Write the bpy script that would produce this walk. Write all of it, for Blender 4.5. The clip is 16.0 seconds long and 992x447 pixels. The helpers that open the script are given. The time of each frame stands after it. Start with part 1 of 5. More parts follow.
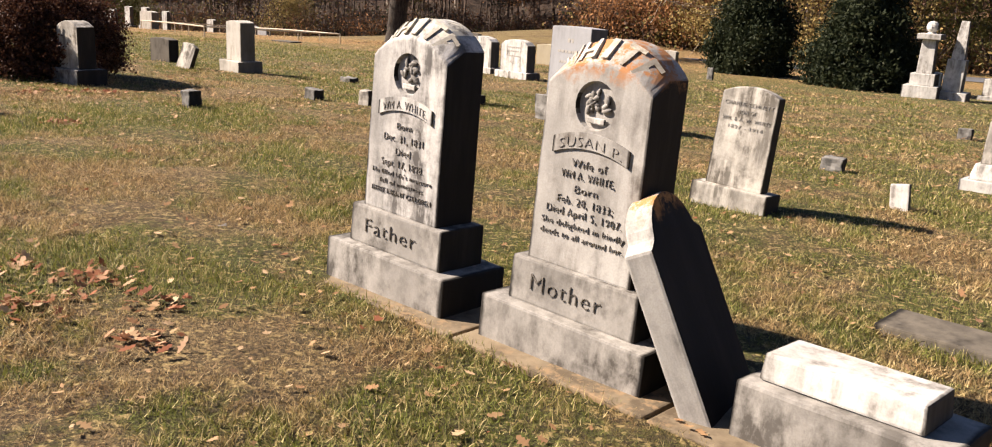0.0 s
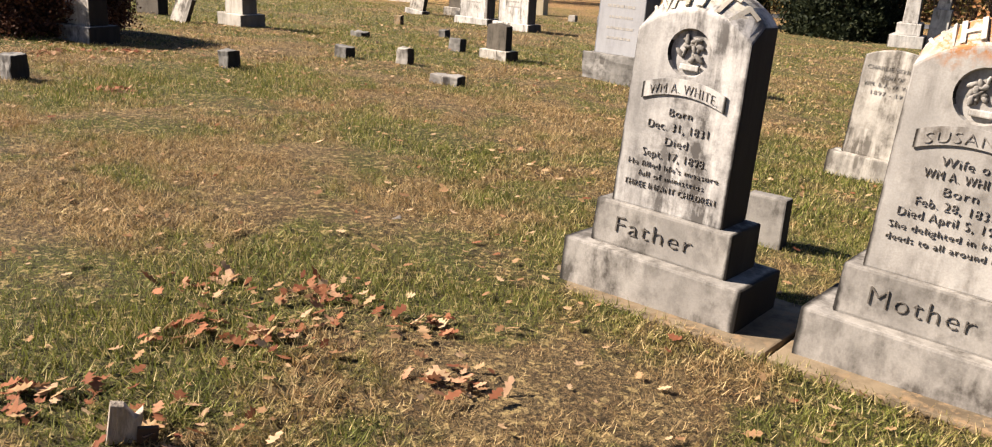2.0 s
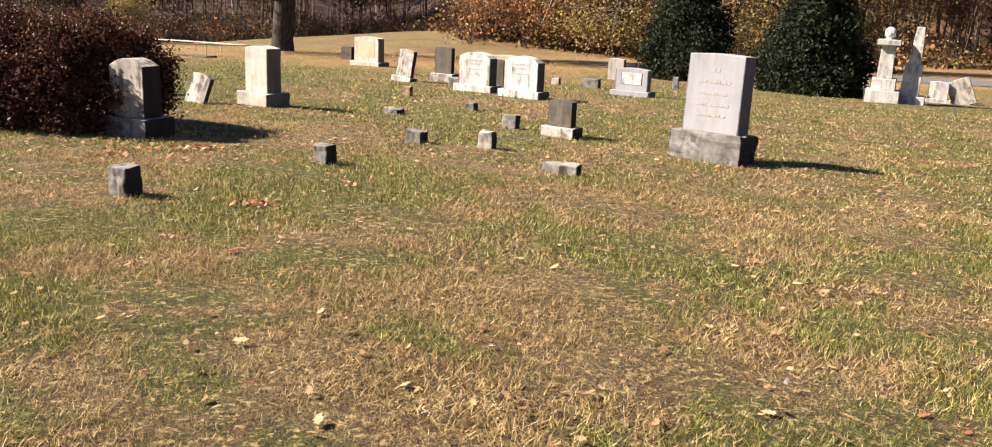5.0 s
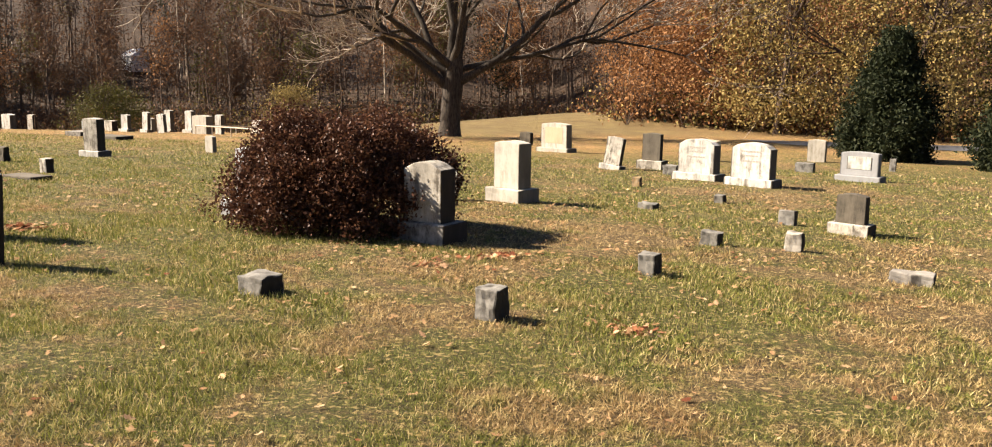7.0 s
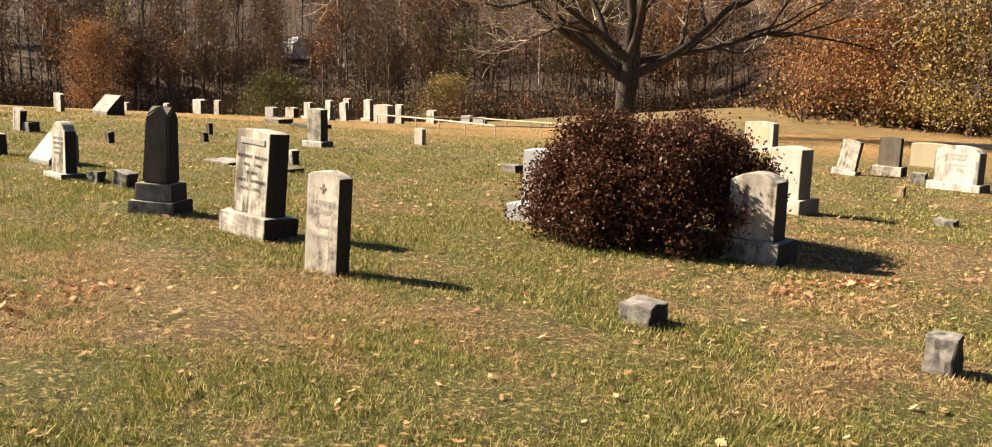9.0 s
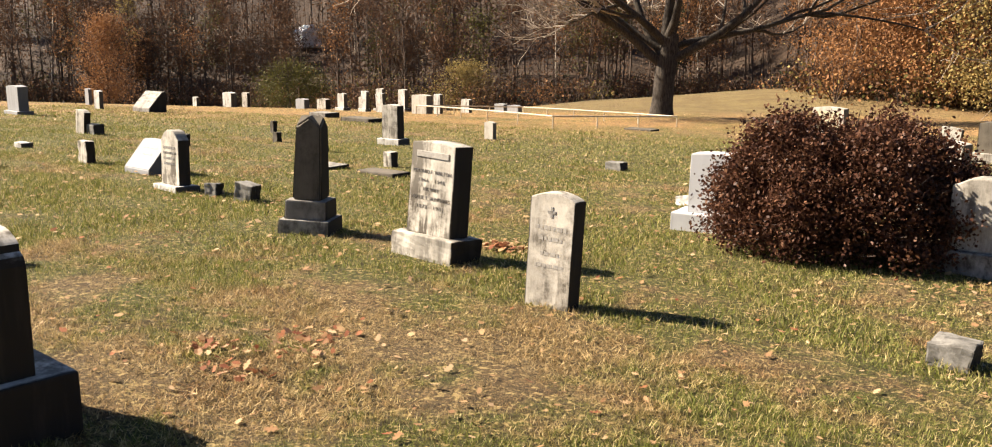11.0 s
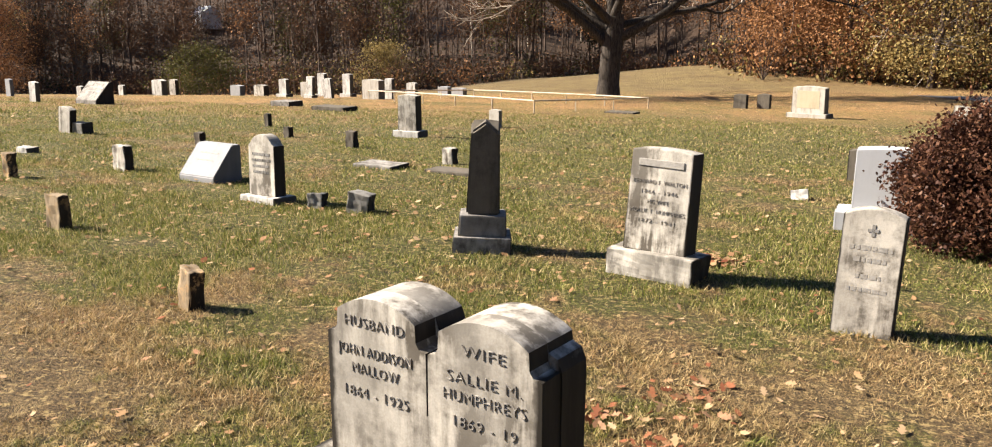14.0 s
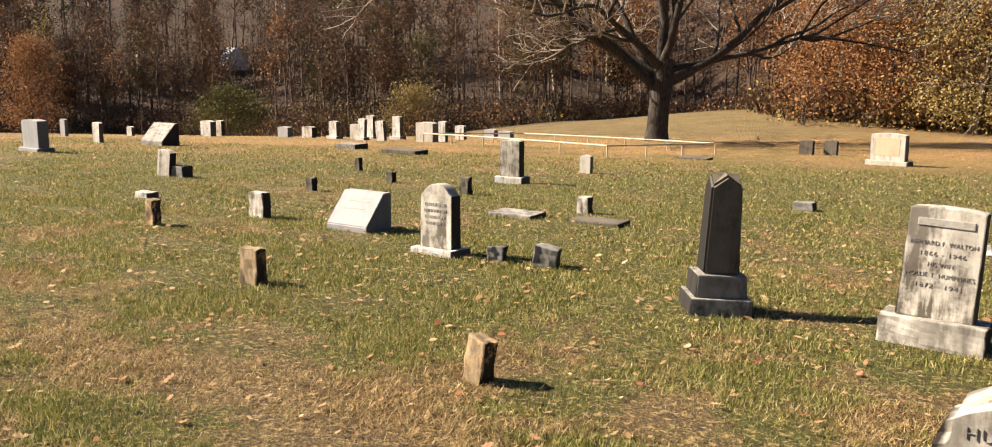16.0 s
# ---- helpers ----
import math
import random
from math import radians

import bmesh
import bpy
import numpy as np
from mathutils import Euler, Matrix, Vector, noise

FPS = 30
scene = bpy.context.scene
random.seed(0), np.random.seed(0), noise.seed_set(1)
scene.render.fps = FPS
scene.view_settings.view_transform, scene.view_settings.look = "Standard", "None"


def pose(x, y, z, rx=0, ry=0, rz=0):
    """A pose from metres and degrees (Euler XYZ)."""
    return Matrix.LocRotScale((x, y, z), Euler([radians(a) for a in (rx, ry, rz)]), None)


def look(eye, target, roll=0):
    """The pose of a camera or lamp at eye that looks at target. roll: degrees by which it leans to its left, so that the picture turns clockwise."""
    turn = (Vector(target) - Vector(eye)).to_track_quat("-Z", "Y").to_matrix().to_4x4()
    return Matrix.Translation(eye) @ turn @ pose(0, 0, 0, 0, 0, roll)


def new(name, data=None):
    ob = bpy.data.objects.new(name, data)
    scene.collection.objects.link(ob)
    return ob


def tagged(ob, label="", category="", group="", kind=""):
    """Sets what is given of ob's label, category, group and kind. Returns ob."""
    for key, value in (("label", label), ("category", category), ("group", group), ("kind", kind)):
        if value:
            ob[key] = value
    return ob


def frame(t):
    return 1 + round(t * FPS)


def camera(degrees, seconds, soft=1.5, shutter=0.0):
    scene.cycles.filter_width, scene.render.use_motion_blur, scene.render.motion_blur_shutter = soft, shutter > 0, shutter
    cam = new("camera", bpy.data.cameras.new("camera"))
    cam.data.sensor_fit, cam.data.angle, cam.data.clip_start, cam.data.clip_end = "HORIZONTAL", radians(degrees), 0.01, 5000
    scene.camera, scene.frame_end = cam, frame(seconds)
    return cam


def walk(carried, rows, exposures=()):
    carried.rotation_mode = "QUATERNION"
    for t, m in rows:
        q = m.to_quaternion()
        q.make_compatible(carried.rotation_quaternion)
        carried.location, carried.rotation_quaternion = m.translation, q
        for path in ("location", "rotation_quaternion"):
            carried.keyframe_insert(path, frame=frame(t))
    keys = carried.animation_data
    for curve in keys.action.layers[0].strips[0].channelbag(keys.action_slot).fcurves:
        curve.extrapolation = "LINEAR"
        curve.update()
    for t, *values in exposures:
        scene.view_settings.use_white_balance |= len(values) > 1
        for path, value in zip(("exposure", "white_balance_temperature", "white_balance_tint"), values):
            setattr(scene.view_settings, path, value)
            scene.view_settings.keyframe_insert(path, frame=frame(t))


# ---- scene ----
cam = camera(56.4, 16.0, soft=1.1)
METRES, EYE, TILT, LEAN, TURN = 14.0, 1.5, -14.5, -3.0, 0.0
ROWS = [
    (0.0, 0.0, 0.0, 0.0, 0.0, 0.0, -0.0),
    (0.5, -0.0297, 0.0116, 0.0044, -0.57, 0.0, -0.5),
    (1.0, -0.055, 0.0252, 0.0102, -1.5, -0.96, -0.64),
    (1.5, -0.0801, 0.0352, 0.0139, -2.94, -2.19, 0.29),
    (2.0, -0.1036, 0.0437, 0.0165, -4.33, -3.31, 0.78),
    (2.5, -0.1275, 0.0538, 0.0215, -6.38, -4.24, 0.37),
    (3.0, -0.1525, 0.0641, 0.0265, -9.05, -5.13, 0.83),
    (5.5, -0.2791, 0.141, 0.0638, -10.42, 1.2, 3.18),
    (6.0, -0.309, 0.1569, 0.0723, -8.74, 2.72, 2.77),
    (6.5, -0.3386, 0.1751, 0.0781, -5.69, 4.09, 2.52),
    (7.0, -0.3692, 0.1928, 0.0844, -2.47, 4.76, 2.76),
    (7.5, -0.4024, 0.2044, 0.0902, -0.07, 4.87, 3.19),
    (8.0, -0.4333, 0.2205, 0.0962, 2.51, 5.12, 2.37),
    (8.5, -0.4642, 0.2331, 0.1017, 4.42, 4.87, 0.61),
    (9.0, -0.495, 0.242, 0.107, 5.52, 4.36, -0.05),
    (11.5, -0.6441, 0.2912, 0.1364, 5.48, 3.37, 1.46),
    (12.0, -0.6764, 0.2975, 0.1404, 4.63, 3.42, 2.37),
    (12.5, -0.706, 0.3078, 0.1459, 3.38, 2.65, 2.44),
    (13.0, -0.7328, 0.3124, 0.1502, 1.24, 1.85, 2.92),
    (13.5, -0.7598, 0.3199, 0.1544, -0.17, 1.65, 2.89),
    (14.0, -0.7868, 0.3293, 0.1604, -0.39, 1.88, 3.15),
    (14.5, -0.8162, 0.3349, 0.1652, -0.66, 2.84, 4.2),
    (15.0, -0.846, 0.3426, 0.1693, -0.73, 4.32, 4.23),
    (15.5, -0.8762, 0.3554, 0.1733, 0.19, 5.03, 3.27),
    (16.0, -0.906, 0.3639, 0.1771, 0.21, 4.47, 2.59),
]
walk(cam, [(t, pose(0, 0, EYE, TILT, LEAN, TURN) @ pose(METRES * x, METRES * y, METRES * z, 90 + pitch, roll, yaw)) for t, x, y, z, yaw, pitch, roll in ROWS],
     exposures=[(0.0, 1.58, 6600, 15), (3.0, 1.55, 6550, 13), (5.5, 1.83, 6500, 14), (7.5, 1.85, 7350, 10), (9.0, 1.85, 7600, 10), (12.0, 1.92, 6650, 10), (14.0, 1.78, 6500, 10), (16.0, 1.72, 7050, 11)])

# ---- world, sun, exposure ----
SUN_EL, SUN_AZ = radians(37), math.atan2(-0.975, 0.22)   # azimuth from +y towards +x
world = bpy.data.worlds.new("world")
scene.world = world
world.use_nodes = True
wn = world.node_tree.nodes
sky = wn.new("ShaderNodeTexSky")
sky.sky_type, sky.sun_disc = "NISHITA", False
sky.sun_elevation, sky.sun_rotation = SUN_EL, SUN_AZ
sky.altitude, sky.air_density, sky.dust_density = 1200, 0.42, 0.2
world.node_tree.links.new(sky.outputs[0], wn["Background"].inputs[0])
wn["Background"].inputs[1].default_value = 0.065
sun_data = bpy.data.lights.new("sun", "SUN")
sun_data.energy, sun_data.angle, sun_data.color = 5.0, radians(0.53), (1.0, 0.885, 0.755)
sun = new("sun", sun_data)
to_sun = Vector((math.sin(SUN_AZ) * math.cos(SUN_EL), math.cos(SUN_AZ) * math.cos(SUN_EL), math.sin(SUN_EL)))
sun.matrix_world = look(to_sun * 60, (0, 0, 0))


# ---- materials ----
class Nodes:
    """A small builder of node materials."""

    def __init__(self, name, rough=0.85):
        self.mat = bpy.data.materials.new(name)
        self.mat.use_nodes = True
        self.t = self.mat.node_tree
        self.bsdf = self.t.nodes["Principled BSDF"]
        self.bsdf.inputs["Roughness"].default_value = rough
        self.bsdf.inputs["Specular IOR Level"].default_value = 0.25
        self.geo = self.t.nodes.new("ShaderNodeNewGeometry")
        self.info = self.t.nodes.new("ShaderNodeObjectInfo")

    def put(self, socket, value):
        if isinstance(value, bpy.types.NodeSocket):
            self.t.links.new(value, socket)
        elif isinstance(value, tuple) and len(value) == 3 and socket.type == "RGBA":
            socket.default_value = (*value, 1)
        else:
            socket.default_value = value

    def coords(self, scale=(1, 1, 1), local=False):
        if local:
            src = self.t.nodes.new("ShaderNodeTexCoord").outputs["Object"]
            add = self.t.nodes.new("ShaderNodeVectorMath")
            self.t.links.new(src, add.inputs[0])
            comb = self.t.nodes.new("ShaderNodeCombineXYZ")
            mul = self.math("MULTIPLY", self.info.outputs["Random"], 37.0)
            self.t.links.new(mul, comb.inputs[0])
            self.t.links.new(mul, comb.inputs[1])
            self.t.links.new(comb.outputs[0], add.inputs[1])
            src = add.outputs[0]
        else:
            src = self.geo.outputs["Position"]
        m = self.t.nodes.new("ShaderNodeMapping")
        m.inputs["Scale"].default_value = scale
        self.t.links.new(src, m.inputs["Vector"])
        return m.outputs[0]

    def noise(self, scale, detail=4, rough=0.6, vec=None):
        n = self.t.nodes.new("ShaderNodeTexNoise")
        n.inputs["Scale"].default_value, n.inputs["Detail"].default_value = scale, detail
        n.inputs["Roughness"].default_value = rough
        self.t.links.new(vec if vec else self.coords(), n.inputs["Vector"])
        return n.outputs["Fac"]

    def step(self, value, lo, hi, a=0.0, b=1.0):
        n = self.t.nodes.new("ShaderNodeMapRange")
        n.inputs[1].default_value, n.inputs[2].default_value = lo, hi
        n.inputs[3].default_value, n.inputs[4].default_value = a, b
        self.put(n.inputs[0], value)
        return n.outputs[0]

    def math(self, op, a, b=0.0):
        n = self.t.nodes.new("ShaderNodeMath")
        n.operation = op
        self.put(n.inputs[0], a)
        self.put(n.inputs[1], b)
        return n.outputs[0]

    def mix(self, fac, a, b):
        n = self.t.nodes.new("ShaderNodeMix")
        n.data_type = "RGBA"
        self.put(n.inputs[0], fac)
        self.put(n.inputs[6], a)
        self.put(n.inputs[7], b)
        return n.outputs[2]

    def bump(self, height, strength=0.4, distance=0.01):
        n = self.t.nodes.new("ShaderNodeBump")
        n.inputs["Strength"].default_value, n.inputs["Distance"].default_value = strength, distance
        self.t.links.new(height, n.inputs["Height"])
        self.t.links.new(n.outputs[0], self.bsdf.inputs["Normal"])

    def done(self, colour):
        self.put(self.bsdf.inputs["Base Color"], colour)
        return self.mat


def stone_mat(name, light, dark, amount=0.5, lichen=None, grain=140, rough=0.8, bump=0.5, crown=None, crust_shade=1.0, broad_crust_shade=False, run=0.35):
    """Weathered stone: cloudy stains, streaks that run down, fine grain, and lichen if any."""
    n = Nodes(name, rough)
    loc = n.coords(local=True)
    streak = n.noise(5.0, 5, 0.65, n.coords((2.2, 2.2, run), True))
    cloud = n.noise(3.2, 6, 0.7, loc)
    fine = n.noise(grain, 2, 0.6, loc)
    stain = n.math("MULTIPLY", n.step(streak, 0.40, 0.72), n.step(cloud, 0.34, 0.66))
    blot = n.step(n.noise(9.0, 5, 0.7, loc), 0.60 - 0.14 * amount, 0.80 - 0.1 * amount)
    dirt = n.math("MINIMUM", n.math("ADD", n.math("MULTIPLY", stain, 2.2 * amount), n.math("MULTIPLY", blot, 0.55 * amount)), 0.92)
    col = n.mix(dirt, light, dark)
    mid = tuple(0.45 * a for a in light)
    broad = n.noise(1.6, 4, 0.6, n.coords((1.6, 1.6, 0.8), True))
    col = n.mix(n.step(broad, 0.42, 0.70, 0.0, 0.85 * amount), col, mid)
    col = n.mix(n.step(fine, 0.35, 0.65, 0.0, 0.15), col, dark)
    # dark growth that creeps round the ends, with shade painted into the end faces
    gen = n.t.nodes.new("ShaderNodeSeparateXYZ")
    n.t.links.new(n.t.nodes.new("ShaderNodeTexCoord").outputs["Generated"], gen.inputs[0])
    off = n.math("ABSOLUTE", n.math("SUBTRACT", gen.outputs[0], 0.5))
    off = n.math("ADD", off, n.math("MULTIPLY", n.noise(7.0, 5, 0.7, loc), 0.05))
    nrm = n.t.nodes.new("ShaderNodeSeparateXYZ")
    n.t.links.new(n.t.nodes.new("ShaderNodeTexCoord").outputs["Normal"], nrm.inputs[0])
    end = n.step(n.math("ADD", n.math("ABSOLUTE", nrm.outputs[1 if broad_crust_shade else 0]), n.step(n.noise(6.0, 5, 0.7, loc), 0.3, 0.7, -0.06, 0.06)), 0.80, 0.92)
    growth_shade = n.math("MAXIMUM", n.math("MULTIPLY", n.step(off, 0.488, 0.510), 0.0 if broad_crust_shade else 1.0), end)
    film_shade = n.mix(n.step(n.noise(4.0, 5, 0.7, n.coords((3, 3, 0.4), True)), 0.45, 0.75, 0.0, 0.6), tuple(0.25 * v for v in dark), tuple(0.7 * v for v in dark))
    col = n.mix(n.math("MULTIPLY", growth_shade, crust_shade), col, film_shade)
    if lichen:
        patch = n.math("MULTIPLY", n.step(n.noise(14.0, 6, 0.75, loc), 0.50, 0.58), n.step(n.noise(2.4, 3, 0.6, loc), 0.42, 0.56))
        if crown:
            xyz = n.t.nodes.new("ShaderNodeSeparateXYZ")
            n.t.links.new(n.t.nodes.new("ShaderNodeTexCoord").outputs["Object"], xyz.inputs[0])
            wob = n.math("ADD", xyz.outputs[2], n.math("MULTIPLY", n.noise(11.0, 4, 0.7, loc), 0.16))
            patch = n.math("MULTIPLY", n.step(wob, crown, crown + 0.06), n.step(n.noise(16.0, 6, 0.75, loc), 0.44, 0.54))
        col = n.mix(patch, col, lichen)
    n.bump(n.math("ADD", n.math("MULTIPLY", fine, 0.3), n.noise(45.0, 5, 0.7, loc)), bump * 0.28, 0.004)
    return n.done(col)


def leaf_mat(name, a, b, c, rough=0.6):
    """Leaves that differ one from the next."""
    n = Nodes(name, rough)
    n.bsdf.inputs["Specular IOR Level"].default_value = 0.08
    r = n.geo.outputs["Random Per Island"]
    col = n.mix(n.step(r, 0.0, 0.55), a, b)
    col = n.mix(n.step(r, 0.6, 1.0), col, c)
    fac = n.step(n.noise(30.0, 3), 0.35, 0.7, 0.0, 0.35)
    col = n.mix(fac, col, tuple(0.5 * v for v in a))
    tr = n.t.nodes.new("ShaderNodeBsdfTranslucent")
    n.t.links.new(col, tr.inputs[0])
    mixer = n.t.nodes.new("ShaderNodeMixShader")
    mixer.inputs[0].default_value = 0.22
    out = n.t.nodes["Material Output"]
    n.t.links.new(n.bsdf.outputs[0], mixer.inputs[1])
    n.t.links.new(tr.outputs[0], mixer.inputs[2])
    n.t.links.new(mixer.outputs[0], out.inputs[0])
    return n.done(col)


def bark_mat(name, light, dark):
    n = Nodes(name, 0.95)
    ridges = n.noise(7.0, 6, 0.7, n.coords((3, 3, 0.5)))
    col = n.mix(n.step(ridges, 0.35, 0.65), dark, light)
    col = n.mix(n.step(n.noise(0.9, 4), 0.5, 0.72, 0, 0.6), col, dark)
    n.bump(ridges, 0.8, 0.05)
    return n.done(col)


def turf_colour(n):
    """The lawn's patches of green, straw and thin bare places, shared by sod and blades."""
    at = n.t.nodes.new("ShaderNodeAttribute")
    at.attribute_name = "lush"
    lush = n.math("ADD", at.outputs["Fac"], n.step(n.noise(4.2, 6, 0.8), 0.28, 0.72, -0.42, 0.42))
    dry = n.mix(n.step(n.noise(4.0, 5, 0.7), 0.35, 0.68), (0.48, 0.335, 0.155), (0.27, 0.170, 0.076))
    green = n.mix(n.step(n.noise(6.0, 4, 0.7), 0.35, 0.68), (0.225, 0.235, 0.046), (0.115, 0.150, 0.024))
    rust = n.step(n.noise(0.8, 5, 0.7, n.coords((1, 1.3, 1))), 0.52, 0.66, 0.0, 0.7)
    dry = n.mix(rust, dry, (0.29, 0.155, 0.065))
    return n.mix(n.step(lush, 0.30, 0.62, 0.0, 0.96), dry, green)


def sod_mat():
    n = Nodes("sod", 0.95)
    col = turf_colour(n)
    fine = n.noise(55.0, 4, 0.8)
    col = n.mix(n.step(fine, 0.36, 0.58, 0.25, 0.95), col, (0.036, 0.027, 0.013))
    col = n.mix(n.step(n.noise(11.0, 4, 0.75), 0.50, 0.66, 0.0, 0.7), col, (0.05, 0.035, 0.018))
    col = n.mix(n.step(n.noise(23.0, 3, 0.7), 0.55, 0.63, 0.0, 0.75), col, (0.50, 0.37, 0.16))
    # leaf litter near the old tree, under the woods and along the far rows
    xyz = n.t.nodes.new("ShaderNodeSeparateXYZ")
    n.t.links.new(n.geo.outputs["Position"], xyz.inputs[0])
    far = n.step(xyz.outputs[1], 24.0, 35.0)
    litter = n.math("MULTIPLY", far, n.step(n.noise(0.22, 5, 0.7), 0.30, 0.55))
    litter = n.math("MULTIPLY", litter, n.step(n.noise(7.0, 4, 0.8), 0.38, 0.6))
    col = n.mix(n.math("MULTIPLY", litter, 0.8), col, (0.46, 0.25, 0.10))
    pasture = n.mix(n.step(n.noise(0.5, 6, 0.75), 0.38, 0.62), (0.21, 0.16, 0.065), (0.13, 0.09, 0.042))
    pasture = n.mix(n.step(n.noise(2.2, 5, 0.8), 0.5, 0.66, 0.0, 0.7), pasture, (0.09, 0.06, 0.028))
    pasture = n.mix(n.step(xyz.outputs[0], 5.0, 20.0, 0.0, 0.6), pasture, (0.27, 0.14, 0.055))
    col = n.mix(n.step(xyz.outputs[1], 50.0, 56.0), col, pasture)
    # the unseen rise behind the camera, kept dark to hold down bounced light
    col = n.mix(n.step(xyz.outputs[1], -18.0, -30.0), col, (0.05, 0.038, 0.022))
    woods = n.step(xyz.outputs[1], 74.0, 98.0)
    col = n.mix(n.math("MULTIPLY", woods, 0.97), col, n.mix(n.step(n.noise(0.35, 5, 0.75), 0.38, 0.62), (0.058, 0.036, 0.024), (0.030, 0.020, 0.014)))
    n.bump(n.math("ADD", fine, n.noise(9.0, 4, 0.7)), 1.0, 0.05)
    return n.done(col)


def blade_mat():
    n = Nodes("grass_blades", 0.7)
    r = n.geo.outputs["Random Per Island"]
    col = turf_colour(n)
    col = n.mix(n.step(r, 0.66, 0.94, 0.0, 0.85), col, (0.66, 0.52, 0.26))
    col = n.mix(n.step(r, 0.36, 0.08, 0.0, 0.75), col, (0.066, 0.062, 0.018))
    col = n.mix(n.step(n.noise(11.0, 4, 0.75), 0.50, 0.66, 0.0, 0.5), col, (0.07, 0.05, 0.024))
    tr = n.t.nodes.new("ShaderNodeBsdfTranslucent")
    n.t.links.new(col, tr.inputs[0])
    mixer = n.t.nodes.new("ShaderNodeMixShader")
    mixer.inputs[0].default_value = 0.3
    n.t.links.new(n.bsdf.outputs[0], mixer.inputs[1])
    n.t.links.new(tr.outputs[0], mixer.inputs[2])
    n.t.links.new(mixer.outputs[0], n.t.nodes["Material Output"].inputs[0])
    return n.done(col)


def plain_mat(name, a, b, scale=20, rough=0.8, bump=0.3, metal=0.0):
    n = Nodes(name, rough)
    f = n.noise(scale, 5, 0.7)
    n.bsdf.inputs["Metallic"].default_value = metal
    n.bump(f, bump, 0.01)
    return n.done(n.mix(n.step(f, 0.35, 0.68), a, b))


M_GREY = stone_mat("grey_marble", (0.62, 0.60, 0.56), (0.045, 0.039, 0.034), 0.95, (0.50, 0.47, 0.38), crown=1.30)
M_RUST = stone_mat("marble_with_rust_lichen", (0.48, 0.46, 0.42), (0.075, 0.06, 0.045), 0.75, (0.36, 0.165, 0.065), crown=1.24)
# shade also painted into the slab's broad faces, the narrow edge left pale
M_LEAN = stone_mat("leaning_marble", (0.46, 0.44, 0.40), (0.035, 0.03, 0.028), 0.5, (0.36, 0.17, 0.055), crown=0.84, crust_shade=1.0, broad_crust_shade=True)
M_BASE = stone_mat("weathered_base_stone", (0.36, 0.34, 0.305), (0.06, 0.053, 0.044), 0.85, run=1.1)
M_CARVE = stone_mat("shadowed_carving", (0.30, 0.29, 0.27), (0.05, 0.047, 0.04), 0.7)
M_WHITE = stone_mat("white_marble", (0.66, 0.64, 0.59), (0.13, 0.115, 0.095), 0.75, crust_shade=0.95)
M_CREAM = stone_mat("cream_limestone", (0.50, 0.47, 0.41), (0.16, 0.14, 0.10), 0.5, crust_shade=0.8)
M_OCHRE = stone_mat("ochre_panel", (0.46, 0.40, 0.28), (0.32, 0.26, 0.16), 0.3, crust_shade=0.0)
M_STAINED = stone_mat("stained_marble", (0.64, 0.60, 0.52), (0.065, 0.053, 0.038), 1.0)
M_GRANITE = stone_mat("grey_granite", (0.33, 0.335, 0.34), (0.13, 0.13, 0.135), 0.25, grain=260, crust_shade=0.75)
M_PALE = stone_mat("pale_blue_granite", (0.52, 0.53, 0.54), (0.30, 0.30, 0.31), 0.2, grain=260, crust_shade=0.4)
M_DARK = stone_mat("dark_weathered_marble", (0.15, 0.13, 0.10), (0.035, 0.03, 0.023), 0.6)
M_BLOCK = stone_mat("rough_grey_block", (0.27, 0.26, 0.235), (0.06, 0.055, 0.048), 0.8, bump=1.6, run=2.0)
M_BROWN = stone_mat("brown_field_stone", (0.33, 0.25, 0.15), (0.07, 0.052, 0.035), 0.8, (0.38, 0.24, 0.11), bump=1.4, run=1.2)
M_HEAD = stone_mat("pale_raised_letter_stone", (0.50, 0.47, 0.40), (0.16, 0.12, 0.075), 0.7, crust_shade=0.0)
# letters darker than the stone, their relief shadow put into the colour
M_LETTER = plain_mat("dark_lettering", (0.075, 0.068, 0.058), (0.19, 0.17, 0.145), 60)
M_SOFT = plain_mat("faded_lettering", (0.26, 0.245, 0.22), (0.40, 0.38, 0.34), 30)
M_VERSE = plain_mat("worn_verse_lettering", (0.11, 0.10, 0.09), (0.33, 0.31, 0.28), 22)
M_CONCRETE = stone_mat("plot_concrete", (0.25, 0.195, 0.125), (0.09, 0.065, 0.04), 0.8, (0.25, 0.17, 0.095), bump=1.6, crust_shade=0.0)
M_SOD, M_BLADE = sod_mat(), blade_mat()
M_ASPHALT = plain_mat("asphalt", (0.09, 0.09, 0.095), (0.15, 0.15, 0.155), 6, 0.8)
M_PIPE = plain_mat("white_painted_pipe", (0.55, 0.48, 0.37), (0.34, 0.26, 0.17), 9, 0.6)
M_IRON = plain_mat("rusty_iron", (0.05, 0.045, 0.04), (0.13, 0.07, 0.035), 12, 0.7)
M_PAINT = plain_mat("white_paint", (0.80, 0.80, 0.78), (0.68, 0.67, 0.64), 4, 0.5, 0.1)
M_BARK = bark_mat("old_tree_bark", (0.085, 0.070, 0.056), (0.012, 0.010, 0.008))
M_LIMB = bark_mat("pale_limb_bark", (0.52, 0.45, 0.37), (0.18, 0.145, 0.11))
M_WOOD_BARK = bark_mat("woods_bark", (0.105, 0.074, 0.056), (0.045, 0.032, 0.025))
M_BUSH = leaf_mat("wine_red_leaves", (0.045, 0.021, 0.014), (0.095, 0.042, 0.026), (0.19, 0.095, 0.052), 0.42)
